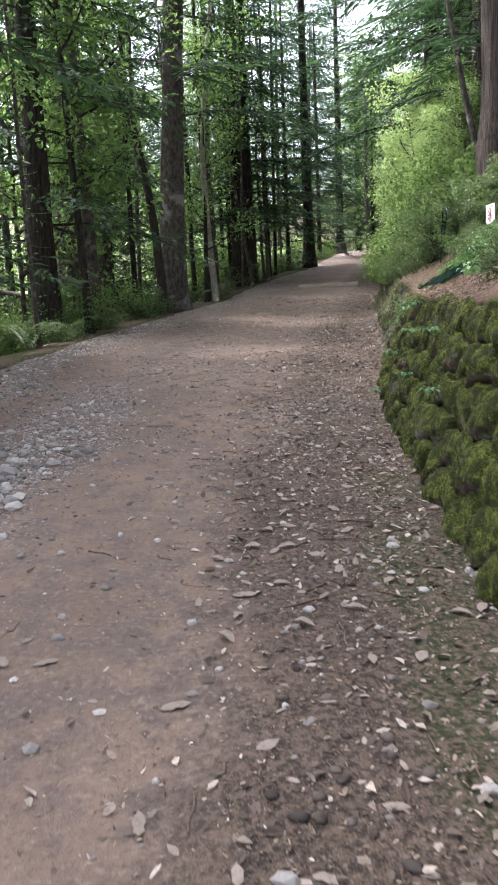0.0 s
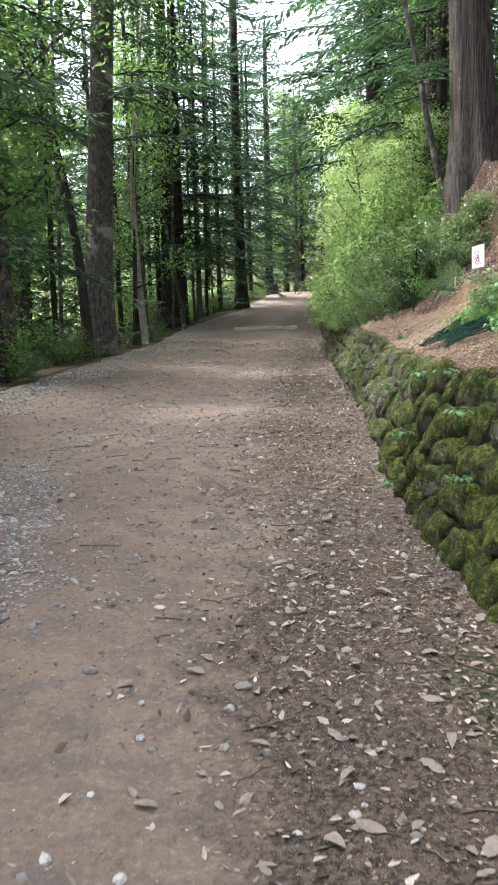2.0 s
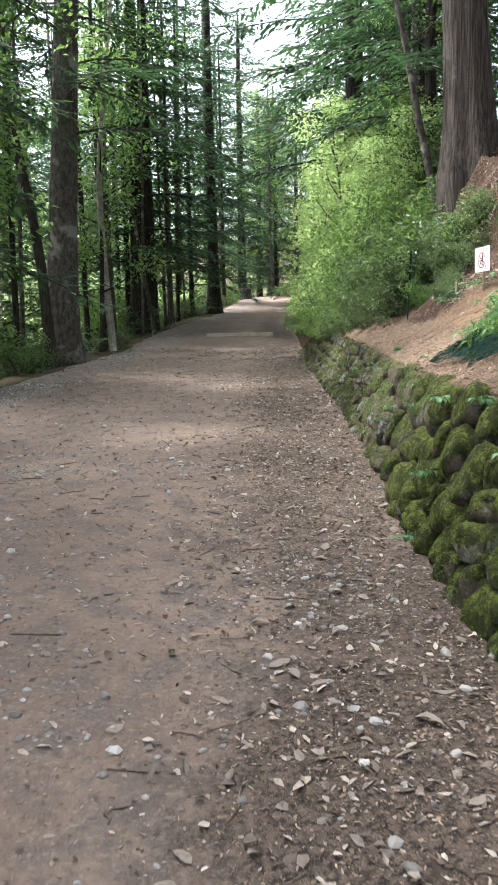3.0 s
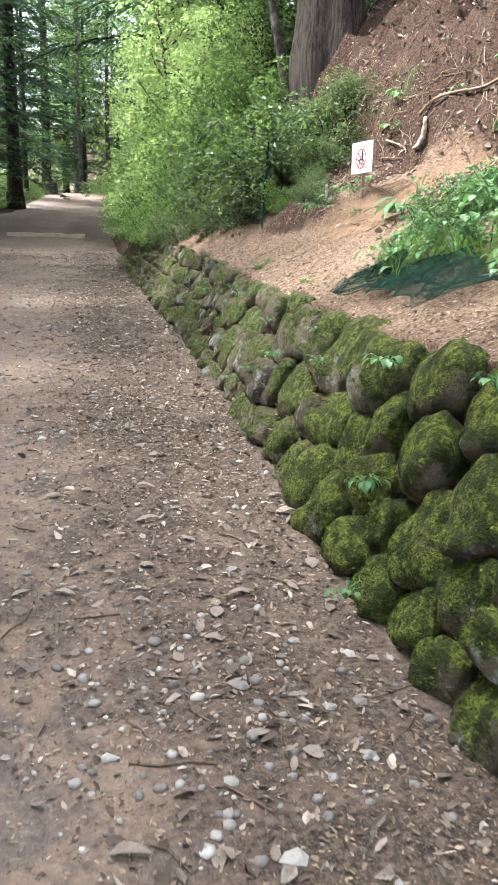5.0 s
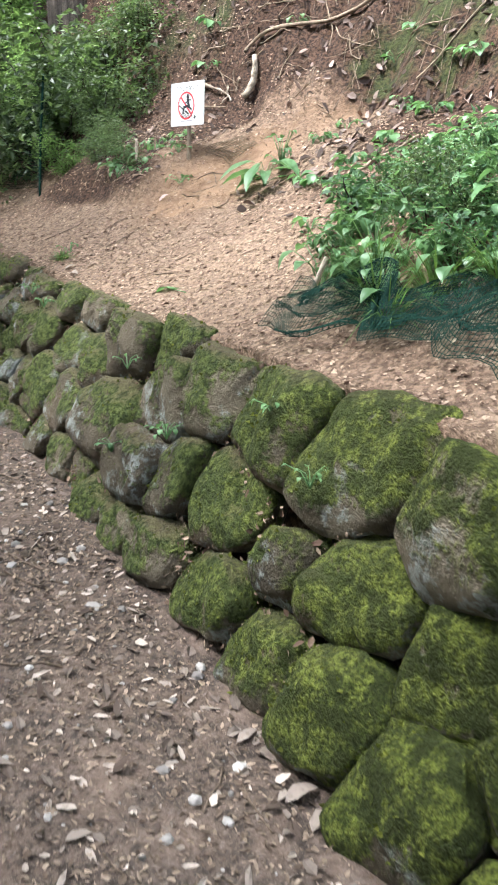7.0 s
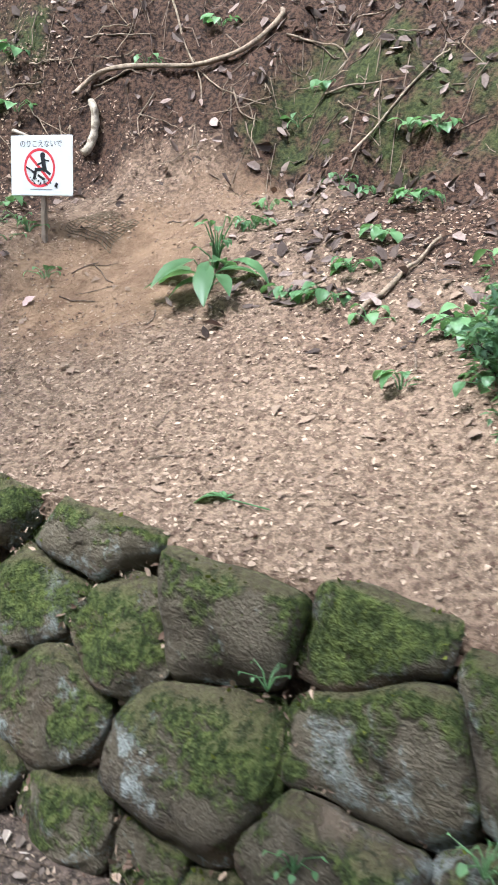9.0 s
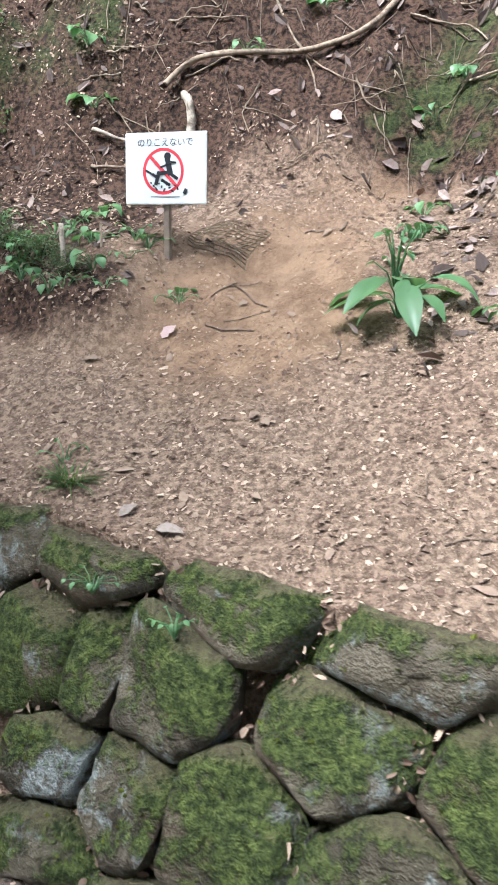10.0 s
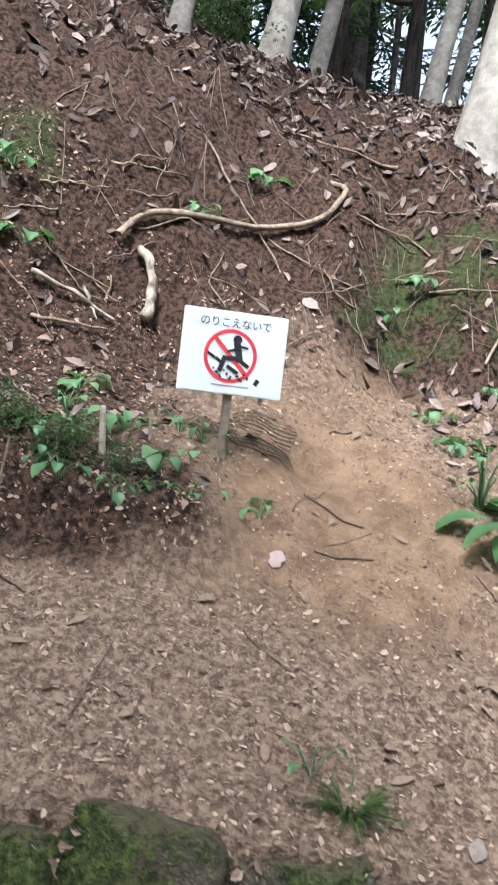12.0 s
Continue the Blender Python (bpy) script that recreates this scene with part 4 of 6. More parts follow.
# the hill's trees
def great_cedar():
    rng = np.random.default_rng(31)
    thing = new("cedar_tree", None)
    n, sides = 26, 40
    s = np.linspace(0, 1, n) ** 1.5
    z = -1.1 + s * 15.5
    th = np.arange(sides) * 2 * np.pi / sides
    r = 0.34 * (1 - 0.5 * s)[:, None] * (1 + 0.55 * np.exp(-np.maximum(z, 0) / 0.55))[:, None]
    flute = 1 + 0.07 * np.sin(th * 7 + 0.6)[None] * np.exp(-np.maximum(z, 0) / 2.5)[:, None] + 0.04 * grid_noise(th[None] * 6, z[:, None] * 0.8, 5) + 0.06 * grid_noise(th[None] * 9.5, z[:, None] * 0.5, 6)
    r = r * flute
    v = np.stack([np.cos(th)[None] * r - 0.07 * (z[:, None] - 0), np.sin(th)[None] * r, z[:, None] + 0 * r], -1).reshape(-1, 3)
    i, j = np.arange(n - 1)[:, None] * sides, np.arange(sides)[None]
    k = (j + 1) % sides
    f = np.stack([i + j, i + k, i + sides + k, i + sides + j], -1).reshape(-1, 4)
    under("trunk", mesh_of("cedar trunk", v, f, M_BARK_RED, True), thing)
    line = np.stack([-0.07 * z, 0 * z, z], -1)
    foliage, wood = fir_crown(line, 6.0, 15, 3.2, 46, rng)
    crown_of("cedar crown", thing, foliage, wood, M_FIR, M_BARK_RED)
    return tagged(thing, "great cedar with fibrous red-brown bark on the bank", "tree")


plant(great_cedar(), 4.64, 15.4, right_ground(4.64, 15.4) - 0.05)


def pale_trunk(seed, height, radius, label, lean):
    rng = np.random.default_rng(seed)
    thing = new("pale_tree", None)
    (v, f), line = trunk_shape(height, radius, lean, rng, 14, 16, 0.012, 0.5, 0.35)
    under("trunk", mesh_of("pale trunk", v, f, M_BARK_PALE, True), thing)
    wood, centres = crown_points(line, height * 0.5, height, 2.2, 12, 8, rng)
    crown_of("pale crown", thing, leaf_clumps(centres, 0.5, 34, 0.13, rng), wood, M_BROAD, M_BARK_PALE)
    return tagged(thing, label, "tree", "pale trees on the slope")


pale_a = plant(pale_trunk(41, 11, 0.125, "pale smooth-barked tree leaning on the slope", (0.0, -0.13)), 5.3, 10.72, right_ground(5.3, 10.72))
for x, y, size, turn in ((6.6, 11.8, 0.75, 8), (8.4, 10.15, 0.7, 0), (6.3, 12.45, 0.5, 15), (8.0, 11.3, 0.62, -10), (10.2, 11.0, 0.7, 20), (9.6, 9.6, 0.6, -25)):
    another(pale_a, x, y, right_ground(x, y), turn, size, "pale slim trunk standing in leaf litter on the slope")
# those with y up to 7 are unseen, added to shade the near ground
for x, y, kind, size in ((10.8, 9.6, broad_b, 1.1), (8.4, 13.4, fir_b, 1.0), (12.5, 10.4, stem_a, 1.2), (11.0, 10.6, stem_a, 1.1), (9.9, 10.0, stem_a, 1.0), (13.5, 9.2, stem_b, 1.2), (10.3, 8.9, stem_b, 1.3),
                         (6.9, 15.8, fir_c, 1.0), (7.0, 18.5, fir_b, 1.05), (5.75, 23.5, fir_b, 1.0), (5.5, 20.3, fir_b, 1.0), (5.7, 26.3, fir_b, 1.25), (6.6, 30.0, fir_b, 1.25), (4.9, 18.0, fir_c, 0.95), (6.6, 24.5, fir_a, 0.9), (8.5, 21, broad_a, 1.1), (7.5, 28, fir_b, 1.0),
                         (9.5, 16, broad_a, 1.1), (10.5, 25, fir_c, 1.2), (9.5, 31, fir_b, 1.0), (12, 36, fir_b, 1.0), (11, 44, fir_c, 1.1), (12, 14.2, fir_b, 1.0), (5.6, 7.0, broad_a, 1.0),
                         (7.5, 5.5, fir_b, 1.0), (6.5, 2.0, fir_a, 0.9), (5.5, -2.0, broad_a, 1.1), (8.8, 7.2, broad_a, 1.0), (15, 6, fir_b, 1.0), (14.5, 12.6, fir_c, 1.0)):
    another(kind, x, y, right_ground(x, y) - 0.1, x * 77 + y * 31, size)
for x, y, size in ((5.3, 25.5, 0.8), (4.5, 20.6, 0.5), (5.8, 28.5, 0.8), (6.8, 32.0, 0.8), (8.2, 37.0, 0.7), (4.3, 17.4, 0.45), (4.0, 19.2, 0.42), (4.2, 24.0, 0.6)):
    another(bright, x, y, right_ground(x, y) - 0.05, 25 * x, size)


# ---- shrubs and undergrowth ----
def shrub(seed, size, leaf, clumps, per, mat, label, name="shrub"):
    rng = np.random.default_rng(seed)
    thing = new(name, None)
    wood, centres = [], []
    for k in range(9):
        th = k * 2.4
        g, p = limb((0, 0, -0.1), (math.cos(th) * 0.8, math.sin(th) * 0.8, rng.uniform(0.5, 1.4)), size * rng.uniform(0.8, 1.2), 0.014, rng, 0.0, 6, 4)
        wood.append(g)
        for q in range(clumps // 9):
            centres.append(p[int(rng.integers(2, 6))] + rng.normal(0, 0.17 * size, 3))
    centres = np.array(centres)
    centres[:, 2] = np.abs(centres[:, 2])
    under("foliage", mesh_of("shrub leaves", *leaf_clumps(centres, 0.2 * size, per, leaf, rng, 0.5, 0.75), mat), thing)
    under("stem", mesh_of("shrub stems", *join(wood), M_BARK_DARK, True), thing)
    return tagged(thing, label, "shrub", "shrubs of the bank")


def fern(seed):
    rng = np.random.default_rng(seed)
    thing = new("fern", None)
    at, way, up, size = [], [], [], []
    for k in range(9):
        th = k * 0.7 + rng.uniform(-0.2, 0.2)
        d = np.array([math.cos(th), math.sin(th), 0])
        for s in np.arange(0.12, 1, 0.045):
            c = d * s * 0.5 + np.array([0, 0, 0.95 * s - 0.72 * s * s])
            for sign in (-1, 1):
                at.append(c)
                way.append(np.cross(d, [0, 0, 1]) * sign + d * 0.4 + [0, 0, -0.15])
                up.append([0, 0, 1.0])
                size.append(0.17 * (1.05 - s) + 0.02)
    size = np.array(size)
    under("foliage", mesh_of("fern fronds", *leaves(at, way, up, size, size * 0.22 + 0.004, 0.05, 0.1), M_SHRUB), thing)
    return tagged(thing, "green fern with spreading fronds at the track's edge", "fern", "ferns of the verge")


shrub_a = shrub(51, 0.95, 0.09, 63, 30, M_SHRUB, "dense shrub with small glossy dark leaves on the bank")
shrub_b = shrub(52, 1.15, 0.08, 72, 36, M_BROAD, "leafy green shrub on the bank")
shrub_c = shrub(53, 0.8, 0.06, 70, 36, M_SHRUB, "low glossy shrub trailing over the bank")
# its sunlit look is in the leaf colour
shrub_d = shrub(54, 1.0, 0.09, 63, 26, M_BRIGHT, "yellow-green shrub above the wall, painted as sunlit")
fern_a = fern(55)
mound_shrub = shrub(56, 0.55, 0.095, 45, 13, M_MOUND, "low bush of soft fresh green leaves on the mound")
plant(mound_shrub, 2.65, 9.65, right_ground(2.65, 9.65) - 0.05, 40, 0.5)
plant(shrub_a, 3.3, 13.95, right_ground(3.3, 13.95), 0, 0.8)
plant(shrub_b, 4.3, 16.6, right_ground(4.3, 16.6))
plant(shrub_c, 3.75, 13.75, right_ground(3.75, 13.75), 0, 0.6)
plant(shrub_d, 3.45, 19.6, right_ground(3.45, 19.6))
plant(fern_a, -2.6, 15.4, left_ground(-2.6, 15.4))
for x, y, kind, size in ((3.6, 14.3, shrub_a, 1.0), (3.1, 14.5, shrub_c, 0.75), (3.95, 14.75, shrub_c, 0.7), (4.1, 14.25, shrub_c, 0.5), (3.3, 15.4, shrub_a, 0.85), (4.1, 16.0, shrub_a, 0.9), (3.5, 16.5, shrub_a, 1.0),
                         (4.2, 16.9, shrub_b, 1.1), (3.6, 17.6, shrub_b, 0.9), (4.4, 18.0, shrub_d, 1.1), (3.75, 18.6, shrub_d, 0.9), (4.3, 19.4, shrub_b, 1.2), (3.9, 20.6, shrub_a, 0.9), (3.45, 20.9, shrub_b, 0.7),
                         (4.6, 21.4, shrub_d, 1.2), (3.8, 22.0, shrub_d, 0.8), (4.1, 23.4, shrub_b, 0.8), (4.4, 25.0, shrub_d, 0.9), (4.8, 27.0, shrub_b, 1.0), (5.2, 29.0, shrub_d, 1.0), (5.7, 31.0, shrub_b, 1.0),
                         (6.2, 33.5, shrub_d, 1.0), (6.9, 36.0, shrub_a, 1.0), (7.4, 39.0, shrub_b, 1.0), (5.3, 16.6, shrub_c, 0.7),  
                         (3.6, 13.6, shrub_c, 0.55), (3.6, 14.2, shrub_a, 0.7), (8.0, 42.5, shrub_d, 0.6), (5.0, 18.3, shrub_a, 1.2), (6.2, 12.9, shrub_c, 0.7), (6.9, 12.2, shrub_c, 0.5), (8.8, 12.6, shrub_c, 0.9),
                         (3.0, 18.4, shrub_b, 0.45), (3.15, 19.6, shrub_b, 0.5), (3.2, 20.6, shrub_a, 0.5), (2.95, 17.4, shrub_c, 0.4), (4.15, 14.6, shrub_c, 0.35), (4.1, 15.0, shrub_a, 0.4), (4.1, 14.2, shrub_c, 0.28),
                         (4.25, 13.9, shrub_c, 0.32), (3.3, 12.75, shrub_c, 0.2), (3.25, 12.55, shrub_a, 0.16), (3.22, 12.9, shrub_a, 0.2), (3.4, 13.0, shrub_c, 0.24), (3.2, 12.35, shrub_c, 0.14), (4.15, 13.85, shrub_a, 0.45), (4.05, 14.1, shrub_a, 0.75), (4.9, 16.8, shrub_a, 0.8), (5.0, 17.4, shrub_a, 1.2), (5.4, 18.6, shrub_b, 1.3), (5.3, 19.6, shrub_d, 1.2), (4.05, 13.5, shrub_c, 0.3), (3.5, 13.3, shrub_c, 0.3),
                         (3.2, 13.3, shrub_b, 0.25), (3.9, 15.2, shrub_b, 0.6), (3.0, 15.2, shrub_c, 0.5), (2.95, 16.2, shrub_a, 0.5), (4.5, 20.6, shrub_b, 1.3), (5.6, 21.5, broad_b, 0.6), (5.4, 17.8, broad_b, 0.55)):
    another(kind, x, y, right_ground(x, y) - 0.04, x * 211 + y * 47, size)
# pale leaf colour here stands in for a patch of sun
for x, y, size in ((2.95, 17.8, 0.35), (3.05, 18.6, 0.42), (3.15, 19.3, 0.45), (3.25, 20.1, 0.5), (3.45, 21.0, 0.6)):
    another(shrub_d, x, y, float(wall_top(y)) - 0.05, 133 * x + 71 * y, size, "pale growth trailing over the wall's far end, painted as sunlit")
rng = np.random.default_rng(77)
for k in range(64):
    y = rng.uniform(9, 44) if k < 56 else rng.uniform(1, 9)
    x = float(edge_x(y)) - rng.uniform(0.15, 1.6) - (0.8 if y < 13 else 0)
    kind = (shrub_a, shrub_b, shrub_c, fern_a, fern_a, shrub_c)[k % 6]
    another(kind, x, y, left_ground(x, y) - 0.03, rng.uniform(0, 360), rng.uniform(0.45, 0.95) if kind is not fern_a else rng.uniform(0.8, 1.5))
for k in range(50):
    y = rng.uniform(10, 50)
    x = float(edge_x(y)) - rng.uniform(2, 12)
    another((shrub_a, shrub_b, sapling, shrub_d)[k % 4], x, y, left_ground(x, y) - 0.03, rng.uniform(0, 360), rng.uniform(0.9, 1.7))


def far_woods(seed, n, low, high, near, far, tall, size_low, size_high, mat, label):
    rng = np.random.default_rng(seed)
    th = rng.uniform(radians(low), radians(high), n)
    r = rng.uniform(near, far, n)
    x, y = 3 + r * np.cos(th), 14 + r * np.sin(th)
    z = np.maximum(land_z(x, y), -4) + rng.uniform(0, 1, n) ** 1.2 * tall * (0.75 + 0.25 * grid_noise(th * 14, r * 0.1, 3))
    lump = grid_noise(x * 0.28, y * 0.28 + z * 0.3, 9) + grid_noise(x * 0.11, z * 0.15, 19)
    keep = (lump > -0.2) & ((x < edge_x(y) - 4) | (y > 52))
    p = np.stack([x, y, z], -1)[keep]
    m = len(p)
    size = rng.uniform(size_low, size_high, m)
    v, f = leaves(p, rng.normal(0, 1, (m, 3)) * [1, 1, 0.4], rng.normal(0, 0.7, (m, 3)) + [0, 0, 1], size, size * 0.55)
    return tagged(new("far_woods", mesh_of("far woods", v, f, mat)), label, "woods", "", "stuff")


# background foliage whose sunlit look comes mostly from its pale leaf colour
far_woods(88, 20000, 40, 215, 48, 95, 15, 0.5, 1.1, M_PAINTED_SUN, "distant green wood beyond the nearer trees, painted as sunlit")
far_woods(89, 34000, 92, 205, 20, 46, 10, 0.16, 0.42, M_PAINTED_SUN, "green foliage on the slope below the track, painted as sunlit")


# ---- litter ----
def normals(height, x, y):
    e = 0.02
    return unit(np.stack([(height(x - e, y) - height(x + e, y)) / (2 * e), (height(x, y - e) - height(x, y + e)) / (2 * e), np.ones_like(x)], -1))


def scatter(name, height, x, y, length, aspect, mat, label, rng, lift=0.004, tilt=0.3):
    n = len(x)
    up = unit(normals(height, x, y) + rng.normal(0, tilt, (n, 3)))
    at = np.stack([x, y, height(x, y) + lift], -1)
    way = np.cross(up, unit(rng.normal(0, 1, (n, 3))))
    v, f = dry_leaves(at, way, up, length, length * aspect, rng.uniform(-0.1, 0.45, (n, 1)), rng.uniform(-0.15, 0.15, (n, 1)), rng)
    return tagged(new(name, mesh_of(name, v, f, mat)), label, "leaf litter", "", "stuff")


rng = np.random.default_rng(101)


def on_road(n, low, high, weight):
    y = rng.uniform(low, high, n * 6)
    x = edge_x(y) + rng.uniform(0.02, 0.995, n * 6) * (wall_x(y) - edge_x(y))
    keep = rng.uniform(0, 1, n * 6) < weight(x, y)
    return x[keep][:n], y[keep][:n]


x, y = on_road(19000, 0.6, 24, lambda x, y: (0.13 + 0.85 * litter_amount(x, y)) * (0.5 + 0.5 * smoothstep(4.5, 6.5, y)))
scatter("leaf_litter", road_z, x, y, 0.014 + 0.045 * rng.uniform(0, 1, len(x)) ** 1.6, rng.uniform(0.3, 0.65, len(x)), M_DEAD, "pale dry leaves scattered on the earth track", rng)
x, y = on_road(60000, 0.6, 18, lambda x, y: (0.10 + 0.85 * litter_amount(x, y)) * (0.3 + 0.7 * smoothstep(4.5, 6.5, y)) + 0.35 * smoothstep(1.5, 0.6, wall_x(y) - x) * smoothstep(6, 7.5, y))
scatter("leaf_crumbs", road_z, x, y, rng.uniform(0.008, 0.026, len(x)), rng.uniform(0.25, 0.7, len(x)), M_CHIP, "broken leaf crumbs trodden into the track", rng, 0.002)


def on_hill(n, low, high, near, far):
    y = rng.uniform(low, high, n)
    d = rng.uniform(near, far, n)
    return wall_x(y) + WALL_RUN + d, y


x, y = on_hill(110000, 5.5, 16.5, 0.0, 1.95)
keep = rng.uniform(0, 1, len(x)) < 1 - 0.95 * np.exp(-(((x - 3.42) / 0.48) ** 2 + ((y - 11.62) / 0.38) ** 2))
scatter("leaf_crumbs", hill_z, x[keep], y[keep], 0.006 + 0.020 * rng.uniform(0, 1, keep.sum()) ** 1.8, rng.uniform(0.25, 0.8, keep.sum()), M_DEAD_RED, "small broken brown leaves covering the terrace", rng, 0.001, 0.2)
s = rng.uniform(8.6, 13.5, 5000)
h = rng.uniform(0.02, 1.02, 5000) * WALL_SLANT
p = wall_point(s, h, np.zeros(5000))
scatter("leaf_crumbs", lambda a, b: wall_top(b) + (a - wall_x(b) - WALL_RUN) * wall_rise(b) / WALL_RUN - 0.005, p[:, 0], p[:, 1], 0.008 + 0.03 * rng.uniform(0, 1, 5000) ** 2, rng.uniform(0.25, 0.7, 5000), M_DEAD_RED, "broken brown leaves caught in the wall's joints", rng, 0.002, 0.5)
x, y = on_hill(16000, 6, 18, 0.9, 9)
keep = rng.uniform(0, 1, len(x)) < 0.25 + 0.75 * smoothstep(2.6, 3.2, x - wall_x(y)) + 0.4 * (fbm(x * 1.2, y * 1.2, 3, 91) > 0.1)
keep &= rng.uniform(0, 1, len(x)) < 1 - 1.7 * np.exp(-(((x - 3.42) / 0.55) ** 2 + ((y - 11.62) / 0.42) ** 2))
scatter("leaf_litter", hill_z, x[keep], y[keep], rng.uniform(0.04, 0.09, keep.sum()), rng.uniform(0.35, 0.6, keep.sum()), M_HUMUS_LEAF, "brown dead leaves lying thick on the slope", rng, 0.01, 0.5)


x, y = on_hill(26000, 7, 17, 1.1, 7)
keep = rng.uniform(0, 1, len(x)) < 0.12 * (x > 4.0) + 0.88 * smoothstep(2.55, 2.9, x - wall_x(y) - WALL_RUN) + 0.5 * smoothstep(11.3, 10.7, y) * (fbm(x * 2, y * 2, 3, 93) > 0.0)
scatter("leaf_litter", hill_z, x[keep], y[keep], rng.uniform(0.04, 0.09, keep.sum()), rng.uniform(0.35, 0.65, keep.sum()), M_HUMUS_LEAF, "old grey-brown leaves heaped on the upper slope", rng, 0.010, 0.35)


def pebbles(n, weight, low, high, small, large, label, mat=M_PEBBLE, worn=False):
    x, y = on_road(n, low, high, weight)
    n = len(x)
    t = (1 + 5 ** 0.5) / 2
    ico = unit(np.array([(-1, t, 0), (1, t, 0), (-1, -t, 0), (1, -t, 0), (0, -1, t), (0, 1, t), (0, -1, -t), (0, 1, -t), (t, 0, -1), (t, 0, 1), (-t, 0, -1), (-t, 0, 1)], float))
    tri = np.array([(0, 11, 5), (0, 5, 1), (0, 1, 7), (0, 7, 10), (0, 10, 11), (1, 5, 9), (5, 11, 4), (11, 10, 2), (10, 7, 6), (7, 1, 8), (3, 9, 4), (3, 4, 2), (3, 2, 6), (3, 6, 8), (3, 8, 9), (4, 9, 5), (2, 4, 11), (6, 2, 10), (8, 6, 7), (9, 8, 1)])
    size = small + (large - small) * rng.uniform(0, 1, n) ** 3
    shape = rng.uniform(0.6, 1.2, (n, 1, 3)) * [1, 1, 0.6]
    v = ico[None] * (1 + rng.normal(0, 0.1, (n, 12, 1))) * shape * size[:, None, None]
    a = rng.uniform(0, 6.28, n)[:, None]
    vx, vy = v[..., 0] * np.cos(a) - v[..., 1] * np.sin(a), v[..., 0] * np.sin(a) + v[..., 1] * np.cos(a)
    v = np.stack([vx + x[:, None], vy + y[:, None], v[..., 2] + (road_z(x, y) + size * 0.15)[:, None]], -1).reshape(-1, 3)
    f = (np.arange(n)[:, None, None] * 12 + tri[None]).reshape(-1, 3)
    return tagged(new("pebbles", mesh_of("pebbles", v, f, mat, worn)), label, "gravel", "", "stuff")


pebbles(9000, lambda x, y: 0.04 + gravel_amount(x, y) ** 1.5, 0.8, 17, 0.005, 0.032, "grey broken gravel along the earth track")
pebbles(60, lambda x, y: np.exp(-((x - 0.1) / 0.25) ** 2 - ((y - 2.0) / 0.5) ** 2), 1.2, 3.2, 0.02, 0.045, "dark rounded cobbles half sunk in the track", M_CLOD, True)
pebbles(900, lambda x, y: np.exp(-((x + 1.75) / 0.36) ** 2 - ((y - 5.5) / 0.85) ** 2), 3.5, 7.5, 0.014, 0.075, "flat broken stones gathered on the track's gravel strip")
pebbles(600, lambda x, y: np.exp(-((x - 0.45) / 0.42) ** 2 - ((y - 7.1) / 0.6) ** 2), 5.6, 8.6, 0.007, 0.024, "pale rounded pebbles washed out beside the wall", M_PEBBLE, True)
pebbles(800, lambda x, y: 0.1 + 0.9 * litter_amount(x, y), 0.8, 11, 0.004, 0.022, "small stones among the leaves at the wall's foot")


def curled_leaf(seed, length, width):
    """A dry leaf with a bent midrib, wavy edges and a stalk, as a grid of quads."""
    r = np.random.default_rng(seed)
    s = np.linspace(0, 1, 7)
    w = width * np.sin(np.pi * s ** 0.8) ** 0.8 * (1 + r.normal(0, 0.12, 7)) / 2
    curl, lift = r.uniform(-0.2, 0.5), r.uniform(0.0, 0.2)
    rows = []
    for k in range(7):
        z = lift * length * math.sin(s[k] * 3.0) + 0.004
        rows += [(s[k] * length - length / 2, -w[k], z + curl * w[k] * r.uniform(0.4, 1.3)), (s[k] * length - length / 2, r.normal(0, 0.002), z), (s[k] * length - length / 2, w[k], z + curl * w[k] * r.uniform(0.4, 1.3))]
    return np.array(rows), grid_faces(7, 3)


leaf_forms_brown = [mesh_of("brown leaf", *curled_leaf(s + 30, 0.08 + 0.012 * (s % 4), 0.04 + 0.006 * (s % 3)), M_DEAD_RED, True) for s in range(8)]
leaf_forms = [mesh_of("dry leaf", *curled_leaf(s, 0.09 + 0.012 * (s % 4), 0.04 + 0.006 * (s % 3)), M_DEAD, True) for s in range(8)]


def lay(me, x, y, height, turn, size, label, group):
    n = Vector(normals(height, np.array([x]), np.array([y]))[0])
    ob = new("fallen_leaf", me)
    ob.matrix_basis = Matrix.Translation((x, y, float(height(np.array(x), np.array(y))) + 0.004)) @ n.to_track_quat("Z", "Y").to_matrix().to_4x4() @ pose(0, 0, 0, 0, 0, turn) @ Matrix.Scale(size, 4)
    return tagged(ob, label, "leaf", group)


x, y = on_road(150, 1.6, 9.5, lambda x, y: 0.12 + 0.8 * litter_amount(x, y))
for k in range(len(x)):
    lay(leaf_forms[k % 8], float(x[k]), float(y[k]), road_z, rng.uniform(0, 360), rng.uniform(0.45, 0.95), "large pale dry leaf curled on the earth track", "fallen leaves on the track")
x, y = on_hill(70, 9.5, 13, 0.1, 1.6)
for k in range(len(x)):
    lay(leaf_forms_brown[k % 8], float(x[k]), float(y[k]), hill_z, rng.uniform(0, 360), rng.uniform(0.35, 0.6), "dry brown leaf on the trodden terrace", "fallen leaves on the terrace")


